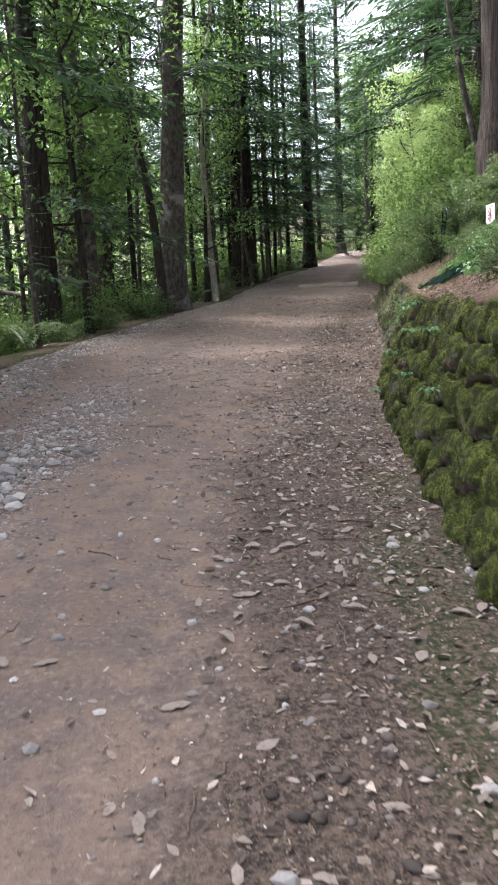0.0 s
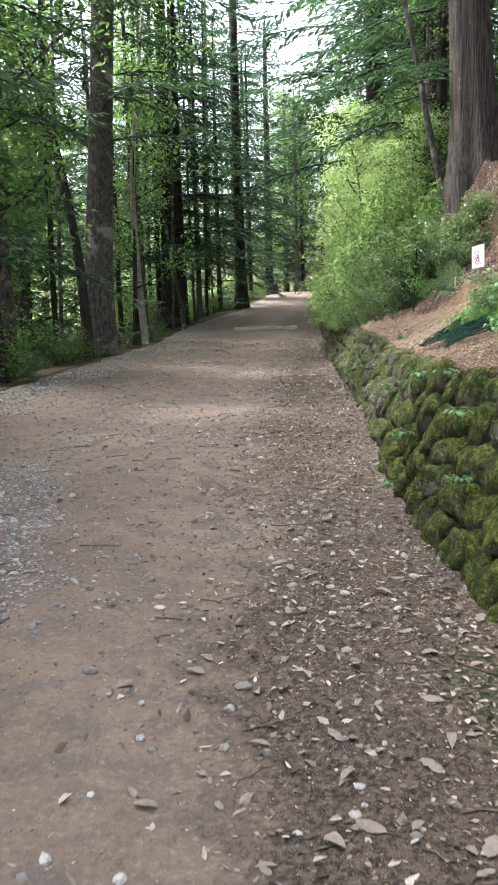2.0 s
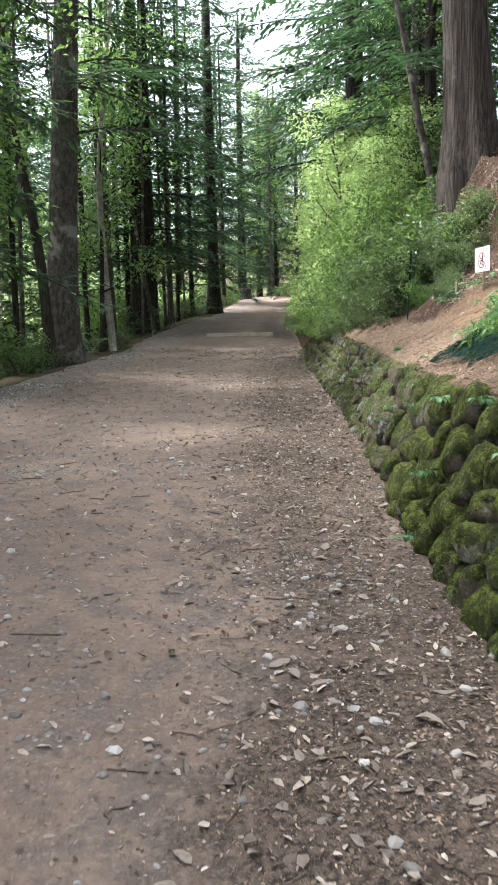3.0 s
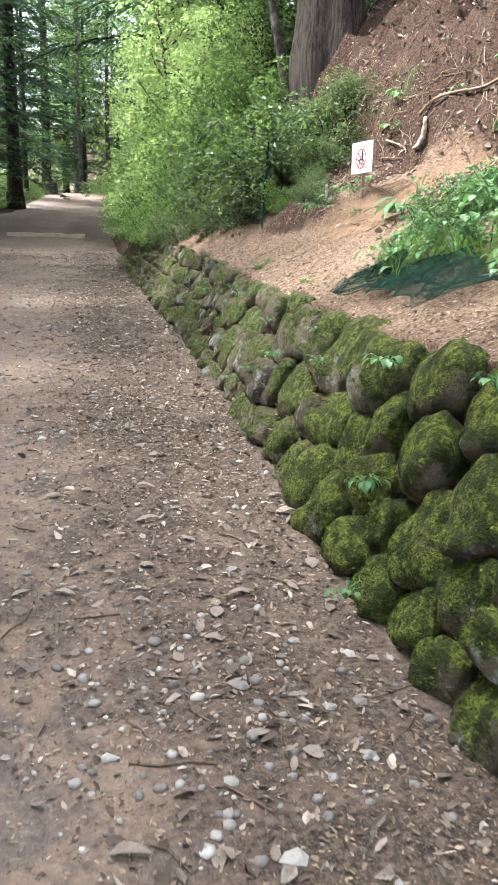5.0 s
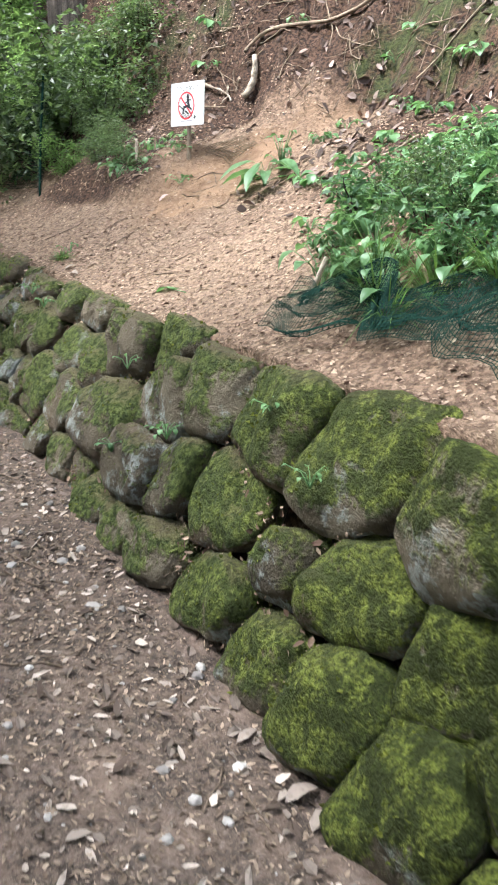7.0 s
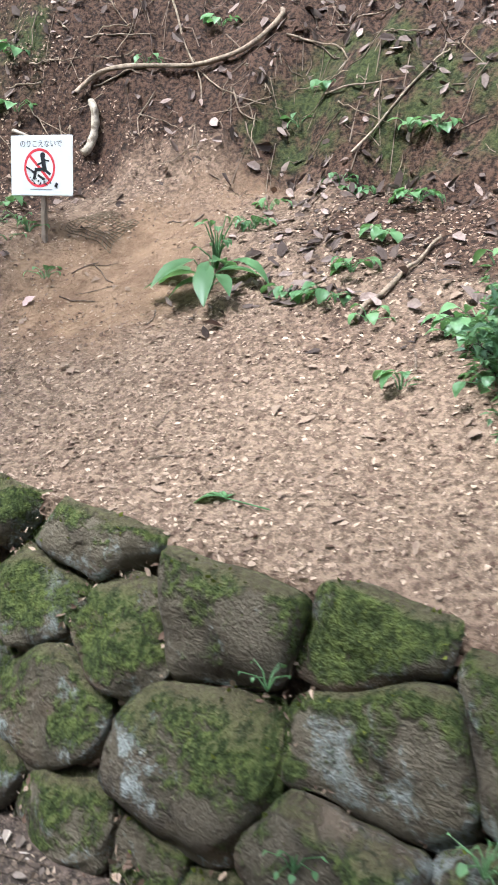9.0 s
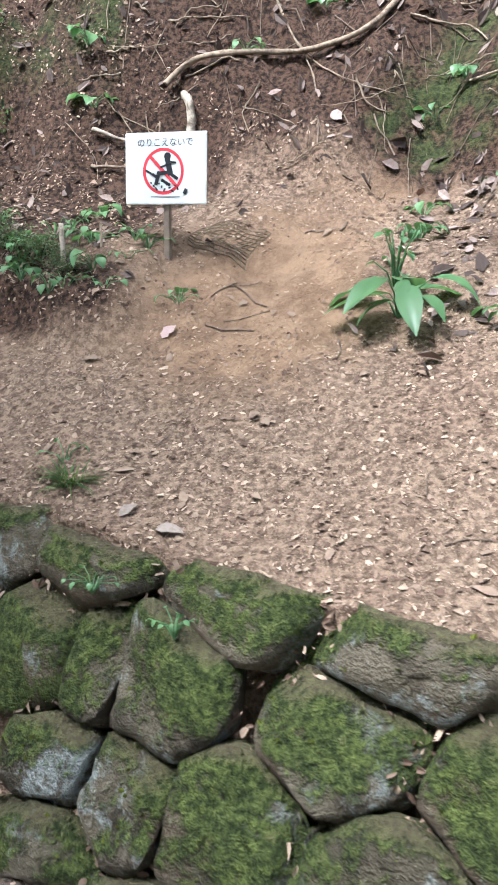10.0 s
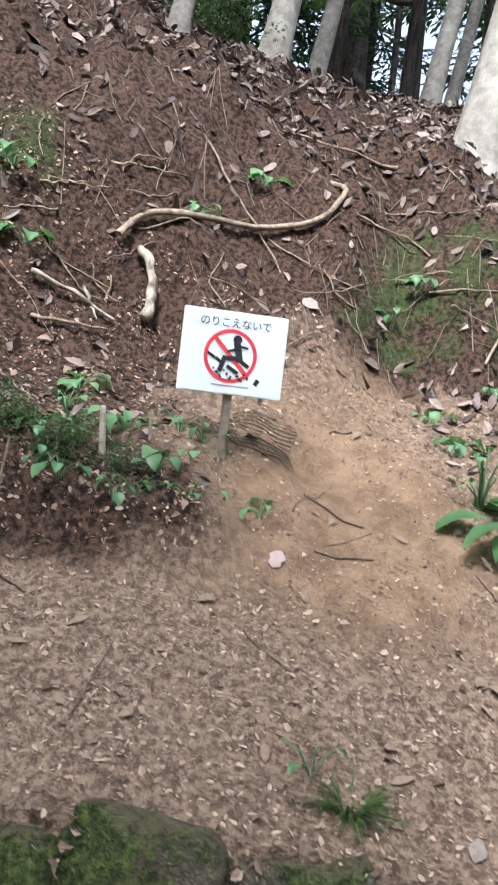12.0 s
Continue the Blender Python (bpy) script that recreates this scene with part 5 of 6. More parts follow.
def twigs(name, height, x, y, label):
    parts = []
    for a, b in zip(x, y):
        th, length = rng.uniform(0, 6.28), rng.uniform(0.06, 0.24)
        s = np.linspace(-0.5, 0.5, 4)
        px, py = a + np.cos(th) * s * length + rng.normal(0, 0.006, 4), b + np.sin(th) * s * length + rng.normal(0, 0.006, 4)
        parts.append(tube(np.stack([px, py, height(px, py) + 0.005], -1), np.full(4, rng.uniform(0.0015, 0.004)), 4))
    return tagged(new(name, mesh_of(name, *join(parts), M_TWIG, True)), label, "twigs", "", "stuff")


twigs("twigs", road_z, *on_road(260, 1.2, 12, lambda x, y: 0.15 + litter_amount(x, y)), "thin dry twigs strewn over the track")
twigs("twigs", hill_z, *on_hill(190, 8.5, 14.5, 0.2, 5), "thin dry twigs strewn over the terrace and bank")

twigs("twigs", hill_z, *on_hill(480, 10.0, 14.0, 1.9, 4.2), "fine dry roots and twigs tangled on the eroded bank")
pink = plain_material("pinkish dry leaf", (0.42, 0.30, 0.275), None, 0.8, 40.0)
leaf = lay(mesh_of("pink leaf", *curled_leaf(21, 0.10, 0.06), pink, True), 3.12, 11.88, hill_z, 70, 0.75, "pinkish dry leaf lying at the gully's foot", "")
for x, y, turn, size in ((1.16, 7.95, 60, 1.0), (0.62, 7.5, 20, 0.8), (0.75, 7.15, 110, 0.7), (0.2, 6.3, 10, 1.0), (2.25, 11.4, 0, 0.9), (2.3, 11.55, 60, 0.7), (-0.45, 4.3, 40, 0.9), (-0.2, 3.7, 80, 0.9), (0.15, 4.1, 5, 1.0)):
    ground_here = road_z if x < float(wall_x(y)) else hill_z
    lay(leaf_forms[int(turn) % 8], x, y, ground_here, turn, size, "large bleached leaf lying on bare earth", "bleached leaves")

# ---- on the terrace and bank ----
def sign():
    thing = tagged(new("warning_sign", None), "white board sign with a red prohibition ring on a wooden stake", "sign")
    thing.matrix_basis = pose(3.40, 12.05, 1.90, 0, -1.0, -86)  # local -y faces the track
    def board(name, w, h, d, x, z, y, mat, bevel, parent=thing, turn=0.0, label=""):
        bm = bmesh.new()
        bmesh.ops.create_cube(bm, size=1, matrix=Matrix.Diagonal((w, d, h, 1)))
        if bevel:
            bmesh.ops.bevel(bm, geom=bm.edges[:], offset=bevel, segments=2, affect="EDGES")
        me = bpy.data.meshes.new(name)
        bm.to_mesh(me)
        bm.free()
        me.materials.append(mat)
        ob = under(name, me, parent, label)
        ob.matrix_basis = pose(x, y, z, 0, turn, 0)
        return ob
    board("post", 0.026, 0.52, 0.022, 0.0, 0.12, 0.018, M_POST, 0.004)
    panel = board("panel", 0.335, 0.262, 0.008, 0.0, 0.435, 0.0, M_WHITE, 0.003)
    bm = bmesh.new()
    n, inner, outer = 48, 0.073, 0.085
    for k in range(n):
        a, b = k * 2 * math.pi / n, (k + 1) * 2 * math.pi / n
        bm.faces.new([bm.verts.new((q * math.cos(c), 0, q * math.sin(c))) for q, c in ((inner, a), (outer, a), (outer, b), (inner, b))])
    me = bpy.data.meshes.new("ring")
    bm.to_mesh(me)
    bm.free()
    me.materials.append(M_RED)
    ring = under("red_ring", me, panel, "red printed ring")
    ring.location = (-0.008, -0.0048, -0.010)
    board("red_bar", 0.013, 0.155, 0.0006, -0.008, -0.010, -0.0050, M_RED, 0, panel, -45)
    bm = bmesh.new()
    bmesh.ops.create_circle(bm, cap_ends=True, radius=0.014, segments=20, matrix=Matrix.Rotation(radians(90), 4, "X"))
    me = bpy.data.meshes.new("dot")
    bm.to_mesh(me)
    bm.free()
    me.materials.append(M_BLACK)
    dot = under("black_dot", me, panel)
    dot.location = (0.010, -0.0056, 0.044)
    # the running figure: from, to and thickness of its torso, arms, thighs and shins, and the broken line that it steps over
    for x0, z0, x1, z1, w in ((0.010, 0.030, 0.022, -0.020, 0.022), (0.018, 0.024, 0.044, 0.020, 0.007), (0.008, 0.014, -0.018, 0.004, 0.008), (0.020, -0.018, 0.050, -0.037, 0.012), (0.018, -0.014, -0.028, -0.018, 0.014),
                              (-0.026, -0.014, -0.038, -0.056, 0.015), (-0.080, -0.006, -0.058, -0.018, 0.008), (-0.052, -0.020, -0.036, -0.032, 0.010), (-0.014, -0.042, 0.018, -0.060, 0.011), (0.080, -0.090, 0.086, -0.078, 0.014)):
        board("black_bar", w, math.hypot(x1 - x0, z1 - z0) + w * 0.5, 0.0006, (x0 + x1) / 2, (z0 + z1) / 2, -0.0056 - 0.0004 * (x0 > 0.012), M_BLACK, 0, panel, math.degrees(math.atan2(x1 - x0, z1 - z0)))
    for k in range(11):
        board("fleck", 0.006 + 0.004 * (k % 3), 0.006, 0.0006, -0.058 + 0.011 * k, -0.052 - 0.010 * (k % 3) - 0.0012 * k, -0.0068, M_BLACK, 0, panel, 25 * k)
    board("small_print", 0.12, 0.004, 0.0006, 0.0, -0.103, -0.0052, M_PRINT, 0, panel)
    curve = bpy.data.curves.new("lettering", "FONT")
    curve.body, curve.size, curve.align_x, curve.align_y = "のりこえないで", 0.033, "CENTER", "CENTER"
    text = bpy.data.objects.new("lettering", curve)
    scene.collection.objects.link(text)
    bpy.context.view_layer.update()
    me = bpy.data.meshes.new_from_object(text.evaluated_get(bpy.context.evaluated_depsgraph_get()))
    bpy.data.objects.remove(text)
    me.materials.clear()
    me.materials.append(M_BLACK)
    lettering = under("lettering", me, panel, "black printed Japanese lettering")
    lettering.matrix_basis = pose(0.0, -0.0052, 0.092, 90, 0, 0)
    return thing


sign()


def bank_stick(name, points, radius, mat, label, category, lift=0.01, taper=0.5, steps=16):
    """A root or branch that follows the bank through a few places (y, z)."""
    y, z = np.array(points, float).T
    at = np.linspace(0, 1, len(y))
    s = np.linspace(0, 1, steps)
    y, z = np.interp(s, at, y), np.interp(s, at, z)
    for _ in range(2):
        y[1:-1], z[1:-1] = (y[:-2] + 2 * y[1:-1] + y[2:]) / 4, (z[:-2] + 2 * z[1:-1] + z[2:]) / 4
    xs = np.linspace(2.2, 7.5, 800)
    x = np.array([xs[np.argmax(hill_z(xs, np.full(800, b)) >= c)] for b, c in zip(y, z)])
    for _ in range(3):
        x[1:-1] = (x[:-2] + 2 * x[1:-1] + x[2:]) / 4
    p = np.stack([x - lift - radius * 0.6, y, z + lift * 0.5], -1)
    p += np.stack([grid_noise(s * 9, s * 0 + len(y) + 0.3 * k, int(z[0] * 97)) for k in range(3)], -1) * 0.012
    o = p[0].copy()
    v, f = tube(p - o, radius * (1 - taper * s), 8, 0.35, len(points))
    ob = new(name, mesh_of(name, v, f, mat, True))
    ob.location = o
    return tagged(ob, label, category)


ROOT = "weathered brown root hanging across the eroded bank"
bank_stick("root", [(12.51, 2.80), (12.43, 2.92), (12.24, 2.94), (11.96, 2.96), (11.7, 3.02), (11.57, 3.13), (11.50, 3.25), (11.57, 3.30)], 0.014, M_ROOT, "long thick root curving across the eroded bank", "root", 0.02, 0.1, 24)
for pts, r in (([(12.21, 3.4), (12.1, 3.21), (11.99, 3.06), (11.93, 2.97), (11.85, 2.85), (11.74, 2.65)], 0.010), ([(12.58, 3.11), (12.42, 3.15), (12.24, 3.16)], 0.009), ([(11.45, 3.13), (11.3, 3.09), (11.17, 3.08), (11.1, 3.0)], 0.010),
               ([(11.88, 2.93), (11.69, 2.82), (11.53, 2.77), (11.37, 2.73)], 0.006), ([(11.13, 2.79), (10.98, 2.84), (10.76, 2.86)], 0.009), ([(11.3, 3.22), (11.07, 3.24), (10.84, 3.27)], 0.009), ([(12.83, 2.95), (12.67, 3.0)], 0.009),
               ([(12.76, 3.21), (12.67, 3.15)], 0.011), ([(11.01, 3.59), (10.91, 3.44)], 0.009), ([(10.84, 3.39), (10.78, 3.26)], 0.009), ([(12.75, 2.86), (12.95, 2.82)], 0.008), ([(11.2, 3.5), (11.8, 3.62)], 0.013), ([(10.9, 2.5), (10.6, 2.95), (10.5, 3.1)], 0.010)):
    bank_stick("root", pts, r * 0.65, M_ROOT, ROOT, "root")
r = np.random.default_rng(303)
for k in range(34):
    y0, z0 = r.uniform(10.5, 13.0), r.uniform(2.5, 3.4)
    dy, dz = r.uniform(-0.35, 0.35), r.uniform(-0.3, 0.08)
    bank_stick("root", [(y0, z0), (y0 + dy * 0.5 + r.normal(0, 0.04), z0 + dz * 0.5 + r.normal(0, 0.03)), (y0 + dy, z0 + dz)], r.uniform(0.002, 0.0055), M_ROOT, "thin bare root dangling from the eroded bank", "root", 0.015, 0.5, 12)
bank_stick("cut_branch", [(12.42, 2.75), (12.37, 2.70), (12.34, 2.58), (12.36, 2.46)], 0.018, M_WOOD_PALE, "pale barkless branch stub leaning on the bank", "branch", 0.03, -0.2)
bank_stick("fallen_branch", [(12.8, 2.57), (12.66, 2.53), (12.47, 2.44)], 0.012, M_WOOD_PALE, "pale dead branch lying on the bank", "branch", 0.02)
bank_stick("fallen_branch", [(12.61, 2.56), (12.54, 2.43)], 0.008, M_WOOD_PALE, "short pale dead stick on the bank", "branch", 0.02)
bank_stick("fallen_branch", [(12.77, 2.40), (12.64, 2.39), (12.49, 2.39)], 0.009, M_ROOT, "thin brown stick lying behind the sign", "branch", 0.02)
bank_stick("fallen_branch", [(10.4, 1.80), (10.3, 1.95), (10.25, 2.1)], 0.012, M_ROOT, "brown stick lying down the slope", "branch", 0.02)


def stick_up(x, y, length, radius, lean, mat, label):
    s = np.linspace(0, 1, 6)
    v, f = tube(np.stack([lean[0] * s * length, lean[1] * s * length, -0.05 + s * length], -1), radius * (1 - 0.3 * s), 7, 0.2, int(x * 10))
    ob = new("stake", mesh_of("stake", v, f, mat, True))
    ob.location = (x, y, right_ground(x, y))
    return tagged(ob, label, "stake")


stick_up(3.24, 12.41, 0.19, 0.013, (0.05, 0.1), M_WOOD_PALE, "short pale broken stake in the earth lip")
stick_up(3.21, 12.55, 0.16, 0.009, (0.1, -0.1), M_ROOT, "short brown broken stake in the earth lip")
stick_up(3.3, 12.28, 0.14, 0.007, (0.05, 0.05), M_ROOT, "thin broken twig standing in the earth lip")
stick_up(2.12, 9.47, 0.22, 0.014, (0.3, -0.2), M_WOOD_PALE, "pale split stake beside the netting")


def mesh_mat():
    """A square-holed mesh pressed into the gully wall behind the sign."""
    o = np.array([3.6, 11.9, 2.05])
    thing = new("erosion_mat", None)
    thing.location = o
    for k in range(12):
        a = k / 11
        for flip in (0, 1):
            q = np.linspace(0, 1, 9)
            u, v = (q, a + 0 * q) if flip else (a + 0 * q, q)
            y = 12.02 - 0.24 * u + 0.02 * np.sin(v * 5)
            x = 3.52 + 0.20 * v + 0.03 * u
            p = np.stack([x, y, hill_z(x, y) + 0.003], -1) - o
            under("strand", mesh_of("mat strand", *tube(p, np.full(9, 0.0022), 4), M_MAT, True), thing)
    return tagged(thing, "brown square mesh mat pegged into the earth behind the sign", "mat")


mesh_mat()


# ---- herbs ----
def broad_leaf_mesh(length, width, bend, mat, seed=0):
    s = np.linspace(0, 1, 9)
    w = width / 2 * np.sin(np.pi * np.clip(s, 0.02, 1) ** 0.75) ** 0.9
    w[0] = w[-1] = 0.002
    rows = []
    for k in range(9):
        x, z = s[k] * length * (1 - 0.25 * bend * s[k]), bend * length * (0.35 * s[k] - 0.75 * s[k] ** 2)
        rip = 0.05 * w[k] * math.sin(k * 2.1 + seed)
        rows += [(x, -w[k], z + w[k] * 0.28 + rip), (x, -w[k] * 0.5, z + w[k] * 0.16), (x, 0, z), (x, w[k] * 0.5, z + w[k] * 0.16), (x, w[k], z + w[k] * 0.28 - rip)]
    return mesh_of("broad leaf", np.array(rows), grid_faces(9, 5), mat, True)


BIG_LEAVES = [broad_leaf_mesh(0.235, 0.082, 0.35 + 0.2 * k, M_HERB, k) for k in range(3)]
SMALL_LEAVES = [broad_leaf_mesh(0.06, 0.042, 0.4 + 0.2 * k, M_HERB, k) for k in range(3)]


def herb(x, y, z, count, forms, height, seed, label, name="herb", size=1.0, spread=0.05, droop=(5, 50)):
    r = np.random.default_rng(seed)
    thing = new(name, None)
    thing.location = (x, y, z)
    for k in range(count):
        th = k * 2.4 + r.uniform(-0.4, 0.4)
        h = height * r.uniform(0.35, 1.0)
        out = spread * r.uniform(0.2, 1.0)
        end = np.array([math.cos(th) * out, math.sin(th) * out, h])
        under("stem", mesh_of("herb stem", *tube(np.array([[0, 0, -0.02], end * [0.4, 0.4, 0.6], end]), np.array([0.004, 0.003, 0.002]) * (0.5 + height * 3), 4, cap=False), M_HERB, True), thing)
        leaf = under("leaf", forms[k % len(forms)], thing)
        leaf.matrix_basis = Matrix.Translation(end) @ pose(0, 0, 0, r.uniform(-20, 20), r.uniform(*droop), math.degrees(th)) @ Matrix.Scale(size * r.uniform(0.65, 1.2), 4)
    return tagged(thing, label, "plant")


def hill_herb(x, y, count=7, size=1.0, height=0.06, spread=0.085, label="small green herb growing in the leaf litter"):
    return tagged(herb(x, y, right_ground(x, y), count, SMALL_LEAVES, height, int(x * 100 + y * 10), label, "herb", size, spread), group="herbs of the bank")


herb(3.28, 11.10, right_ground(3.28, 11.10), 13, BIG_LEAVES, 0.13, 5, "broad-leaved plant with long fresh green leaves on the terrace", "broadleaf_plant", 1.0, 0.11, (-8, 34))
hill_herb(3.45, 11.16, 12, 0.8, 0.22, 0.08, "upright herb with yellow-green leaves above the broad-leaved plant")
for x, y, n, size in ((3.68, 12.54, 6, 1.2), (3.36, 12.36, 8, 1.0), (3.12, 12.52, 7, 1.0), (3.2, 12.25, 6, 0.9), (3.38, 12.12, 5, 0.7), (3.07, 12.36, 6, 0.8), (3.27, 12.62, 6, 1.0), (3.27, 11.92, 5, 0.6),
                      (4.40, 12.04, 1, 1.6), (4.72, 11.91, 8, 1.2), (4.42, 12.2, 8, 0.7), (4.5, 11.16, 7, 0.9), (4.45, 11.27, 5, 0.9), (3.98, 11.19, 5, 0.9), (3.75, 11.15, 8, 0.9), (4.12, 12.85, 8, 1.3), (4.22, 12.95, 8, 1.2),
                      (3.26, 10.74, 7, 1.0), (3.2, 10.56, 9, 1.2), (3.35, 10.52, 8, 1.1), (3.62, 10.5, 9, 1.2), (4.1, 10.8, 8, 0.9), (4.14, 10.9, 6, 0.8), (2.72, 10.1, 5, 1.0), (3.1, 10.35, 6, 0.9), (3.9, 10.45, 9, 1.2), (4.3, 10.5, 9, 1.2),
                      (3.0, 10.0, 9, 1.3), (4.35, 10.65, 7, 1.0), (2.46, 11.86, 3, 0.5)):
    hill_herb(x, y, n + n // 2, size * 1.1)
r = np.random.default_rng(201)
for k in range(9):
    hill_herb(r.uniform(3.05, 3.5), r.uniform(12.15, 12.9), 6, r.uniform(0.4, 0.75), r.uniform(0.03, 0.10), 0.10, "leafy herb on the lip of the eroded mound")
r = np.random.default_rng(202)
for k in range(16):
    y = r.uniform(4.0, 8.0)
    x = float(wall_x(y)) + WALL_RUN + r.uniform(0.4, 1.5)
    another((shrub_c, shrub_a)[k % 2], x, y, right_ground(x, y) - 0.05, 50 * k, r.uniform(0.25, 0.5), "low dark-leaved growth on the terrace above the wall")
for k in range(16):
    y = r.uniform(8.1, 9.6)
    x = float(wall_x(y)) + WALL_RUN + r.uniform(0.5, 1.6)
    another((mound_shrub, mound_shrub, shrub_c)[k % 3], x, y, right_ground(x, y) - 0.06, 70 * k, r.uniform(0.22, 0.36), "low leafy growth tangled over the mound beside the netting")
for x, y, size in ((2.3, 9.4, 0.3), (2.5, 9.65, 0.34), (2.75, 9.8, 0.36), (3.0, 9.75, 0.4), (2.5, 9.25, 0.4), (2.8, 9.4, 0.45), (3.1, 9.35, 0.45), (2.35, 9.0, 0.36), (2.6, 8.9, 0.45), (2.9, 9.0, 0.5), (2.35, 8.65, 0.36), (2.6, 8.45, 0.45)):
    another(mound_shrub, x, y, right_ground(x, y) - 0.05, x * 311 + y * 97, size)
for k in range(130):
    y = r.uniform(7.9, 9.95)
    x = float(wall_x(y)) + WALL_RUN + r.uniform(0.35, 1.7)
    if y > 9.6 and x < 2.6:
        continue
    hill_herb(x, y, 9, r.uniform(0.8, 1.45), r.uniform(0.03, 0.15), 0.13, "leafy green herb in the overgrown mound beside the netting")
for s, h, n, size in ((8.0, 0.66, 9, 1.2), (7.75, 0.30, 8, 1.2), (9.02, 0.66, 5, 0.8), (9.9, 0.30, 5, 0.6), (9.55, 0.45, 6, 0.7), (11.25, 0.63, 5, 0.6), (11.5, 0.66, 5, 0.6), (8.75, 0.55, 4, 0.5), (6.6, 0.55, 8, 1.2), (6.2, 0.3, 8, 1.1), (7.2, 0.72, 8, 1.2),
                      (5.6, 0.6, 8, 1.1), (7.55, 0.02, 7, 0.8), (5.0, 0.35, 7, 1.0), (10.05, 0.58, 3, 0.5), (12.6, 0.5, 6, 0.8), (13.5, 0.3, 6, 0.9)):
    p = wall_point(np.array([s]), np.array([h]), np.array([0.10]))[0]
    tagged(herb(float(p[0]), float(p[1]), float(p[2]), n * 2, SMALL_LEAVES, 0.035, int(s * 100), "small green seedling rooted in a joint of the wall", "wall_herb", size * 0.6, 0.075), group="herbs of the wall")


def grass_tuft(x, y, z, n, length, seed, label):
    r = np.random.default_rng(seed)
    th = r.uniform(0, 6.28, n)
    way = unit(np.stack([np.cos(th) * r.uniform(0.2, 0.9, n), np.sin(th) * r.uniform(0.2, 0.9, n), np.ones(n)], -1))
    at = np.stack([np.cos(th), np.sin(th), 0 * th], -1) * r.uniform(0, 0.03, n)[:, None] - [0, 0, 0.02]
    v, f = blades(at, way, length * r.uniform(0.5, 1.1, n), np.full(n, 0.0045), r.uniform(0.2, 0.8, n), r)
    ob = new("grass_tuft", mesh_of("grass tuft", v, f, M_GRASS))
    ob.location = (x, y, z)
    return tagged(ob, label, "grass")


grass_tuft(2.38, 11.79, right_ground(2.38, 11.79), 150, 0.115, 1, "small green grass tuft on the trodden terrace")
for k, (x, y) in enumerate(((2.15, 9.15), (2.2, 8.95), (2.05, 9.0), (2.25, 8.75), (2.3, 9.3), (2.2, 8.5))):
    grass_tuft(x, y, right_ground(x, y), 120, 0.34, 10 + k, "arching sedge tuft hanging over the netting")


def fallen_sprig():
    thing = new("fallen_sprig", None)
    thing.location = (2.2, 10.40, right_ground(2.2, 10.40) + 0.012)
    for k, turn in enumerate((20, 60, 100)):
        leaf = under("leaf", BIG_LEAVES[k], thing)
        leaf.matrix_basis = pose(0.0, 0.0, 0.0, 0, 5, turn) @ Matrix.Scale(0.55, 4)
    s = np.linspace(0, 1, 4)
    under("stem", mesh_of("sprig stem", *tube(np.stack([-0.02 * s, -0.14 * s, 0 * s], -1), np.full(4, 0.0025), 5), M_HERB, True), thing)
    return tagged(thing, "green leafy sprig lying at the edge of the wall", "sprig")


fallen_sprig()


# ---- netting ----
def netting(name, corners, rows, cols, sag, label, seed, strand=0.0016, lying=False):
    """A net of crossing strands hung over a quadrilateral, with folds."""
    r = np.random.default_rng(seed)
    a, b, c, d = [np.array(q, float) for q in corners]
    parts = []
    def at(u, v):
        p = (a * (1 - u) + b * u) * (1 - v) + (d * (1 - u) + c * u) * v
        if lying:
            p[0] += 0.06 * math.sin(u * 11 + seed) + 0.03 * math.sin(u * 29)
            p[2] = right_ground(p[0], p[1]) + 0.03 + sag
        return p + np.array([1 - 0.6 * lying, 0, 0.7]) * (sag * (grid_noise(np.array(u * 5), np.array(v * 4), seed) + 0.4 * grid_noise(np.array(u * 14), np.array(v * 11), seed + 1)))
    for k in range(rows):
        parts.append(tube(np.array([at(u, k / (rows - 1)) for u in np.linspace(0, 1, 30)]), np.full(30, strand), 3, cap=False))
    for k in range(cols):
        parts.append(tube(np.array([at(k / (cols - 1), v) for v in np.linspace(0, 1, 14)]), np.full(14, strand), 3, cap=False))
    v, f = join(parts)
    o = a
    ob = new(name, mesh_of(name, v - o, f, M_NET))
    ob.location = o
    return tagged(ob, label, "netting")


def on(x, y, lift):
    return (x, y, right_ground(x, y) + lift)


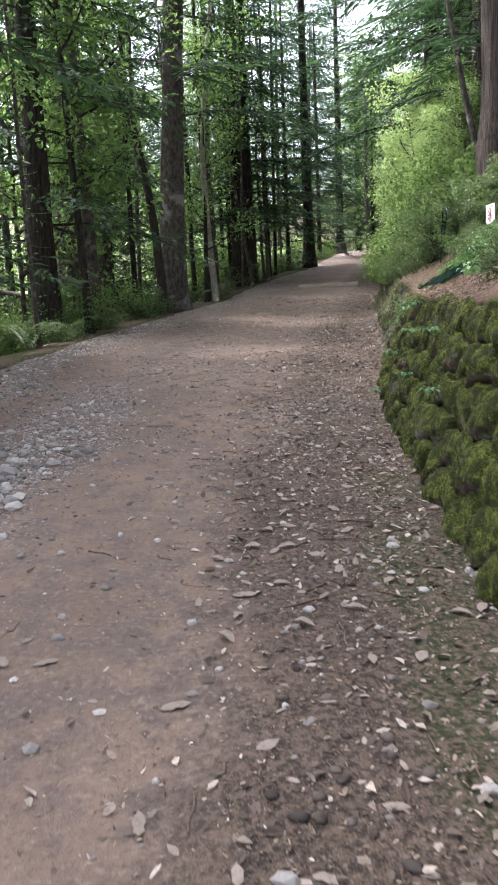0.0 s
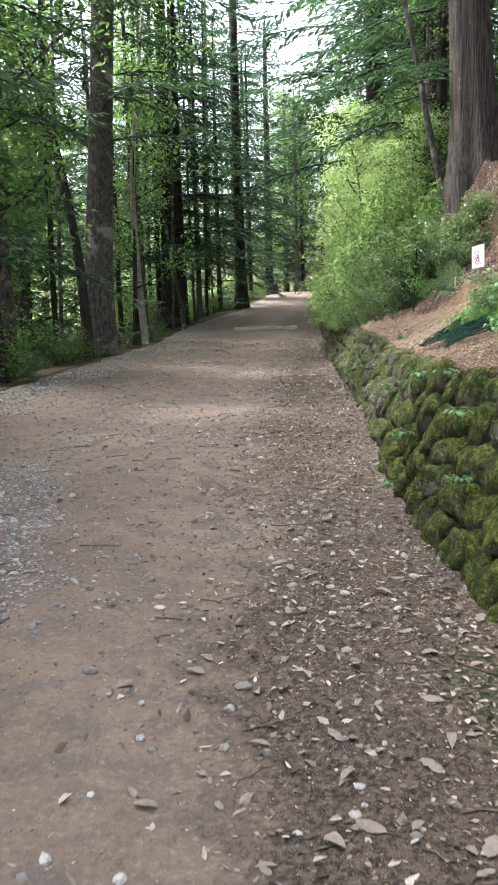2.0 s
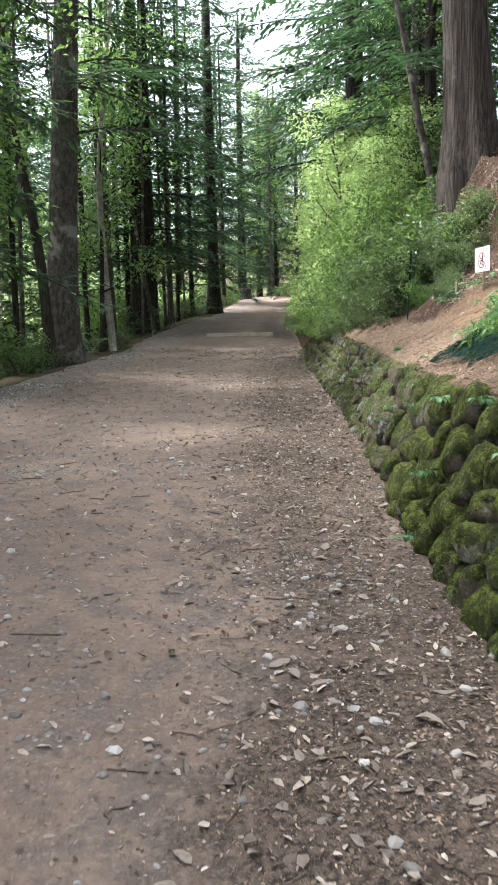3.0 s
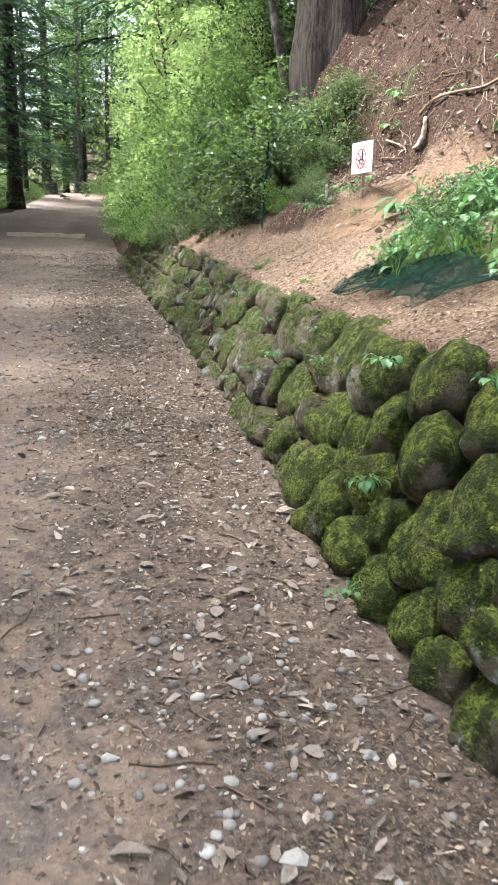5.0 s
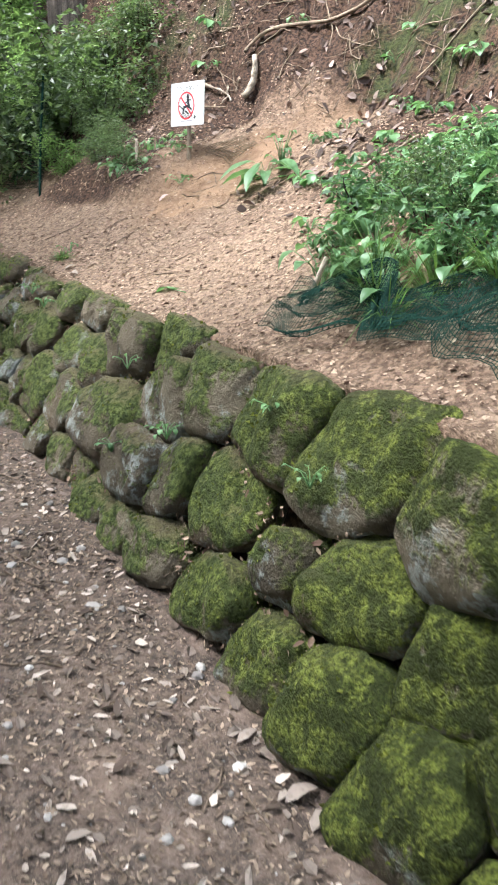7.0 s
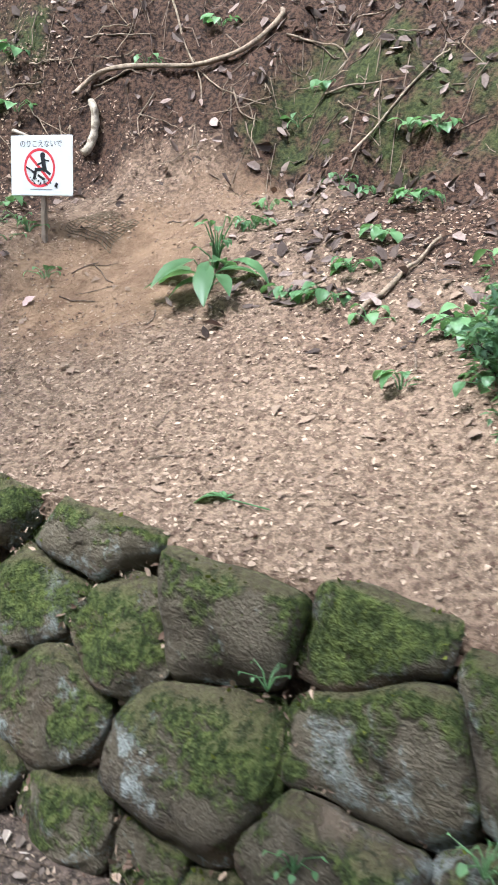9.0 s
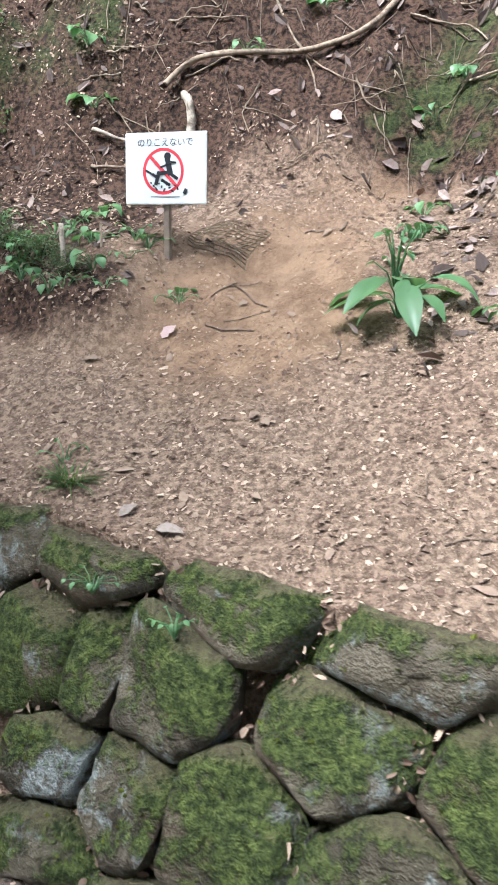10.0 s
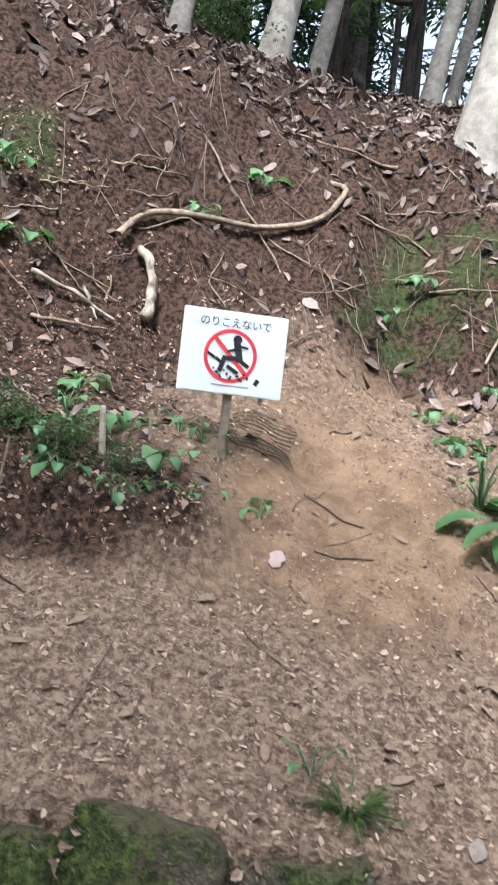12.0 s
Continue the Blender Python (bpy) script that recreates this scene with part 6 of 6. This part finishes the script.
netting("netting", (on(1.90, 9.42, 0.03), on(1.86, 8.1, 0.03), on(2.16, 8.1, 0.10), on(2.12, 9.5, 0.08)), 26, 100, 0.05, "dark green plastic netting crumpled along the wall top", 3, 0.0013, True)
netting("netting", (on(1.95, 9.3, 0.02), on(1.88, 8.3, 0.02), on(2.14, 8.3, 0.09), on(2.12, 9.4, 0.07)), 24, 90, 0.07, "fold of dark green netting lying on the terrace edge", 6, 0.0013, True)
netting("net_fence", (on(3.0, 13.4, 0.05), on(3.2, 16.0, 0.05), on(3.3, 16.0, 0.75), on(3.15, 13.4, 0.75)), 30, 110, 0.03, "green net fence sagging in front of the shrubs", 9)
for y in (13.4, 14.7, 16.0):
    ob = new("net_post", mesh_of("net post", *tube(np.array([[0, 0, -0.1], [0.02, 0, 0.4], [0.05, 0, 0.85]]), np.full(3, 0.010), 8), M_NET, True))
    ob.location = on(3.0 + (y - 13.4) * 0.08, y, 0)
    tagged(ob, "thin green post of the net fence", "post", "posts of the net fence")

# ---- along the track ----
def timber(x0, y0, x1, y1):
    bm = bmesh.new()
    length = math.hypot(x1 - x0, y1 - y0)
    bmesh.ops.create_cube(bm, size=1, matrix=Matrix.Diagonal((length, 0.10, 0.12, 1)))
    bmesh.ops.subdivide_edges(bm, edges=[e for e in bm.edges if abs((e.verts[0].co - e.verts[1].co).x) > 1], cuts=12)
    for v in bm.verts:
        v.co += Vector((0, 0.012 * math.sin(v.co.x * 5), 0.008 * math.sin(v.co.x * 9)))
    bmesh.ops.bevel(bm, geom=bm.edges[:], offset=0.012, segments=1, affect="EDGES")
    me = bpy.data.meshes.new("timber")
    bm.to_mesh(me)
    bm.free()
    me.materials.append(M_PLANK)
    ob = new("water_bar", me)
    ob.matrix_basis = pose((x0 + x1) / 2, (y0 + y1) / 2, float(road_rise((y0 + y1) / 2)) + 0.03, 0, 0, math.degrees(math.atan2(y1 - y0, x1 - x0)))
    return tagged(ob, "pale timber water bar set across the track", "timber")


timber(1.55, 26.6, 3.35, 26.2)


def stump(x, y):
    v, f = tube(np.array([[0, 0, -0.2], [0, 0, 0.1], [0.01, 0, 0.35], [0.02, 0, 0.45]]), np.array([0.34, 0.26, 0.22, 0.21]), 16, 0.12, 4)
    ob = new("tree_stump", mesh_of("stump", v, f, M_BARK_DARK, True))
    ob.location = (x, y, float(road_rise(y)))
    return tagged(ob, "dark cut tree stump at the crest of the track", "stump")


stump(4.5, 41.0)
another(shrub_d, 7.0, 45.0, float(road_rise(45)), 0, 0.8, "bright yellow-green bush at the crest of the track")
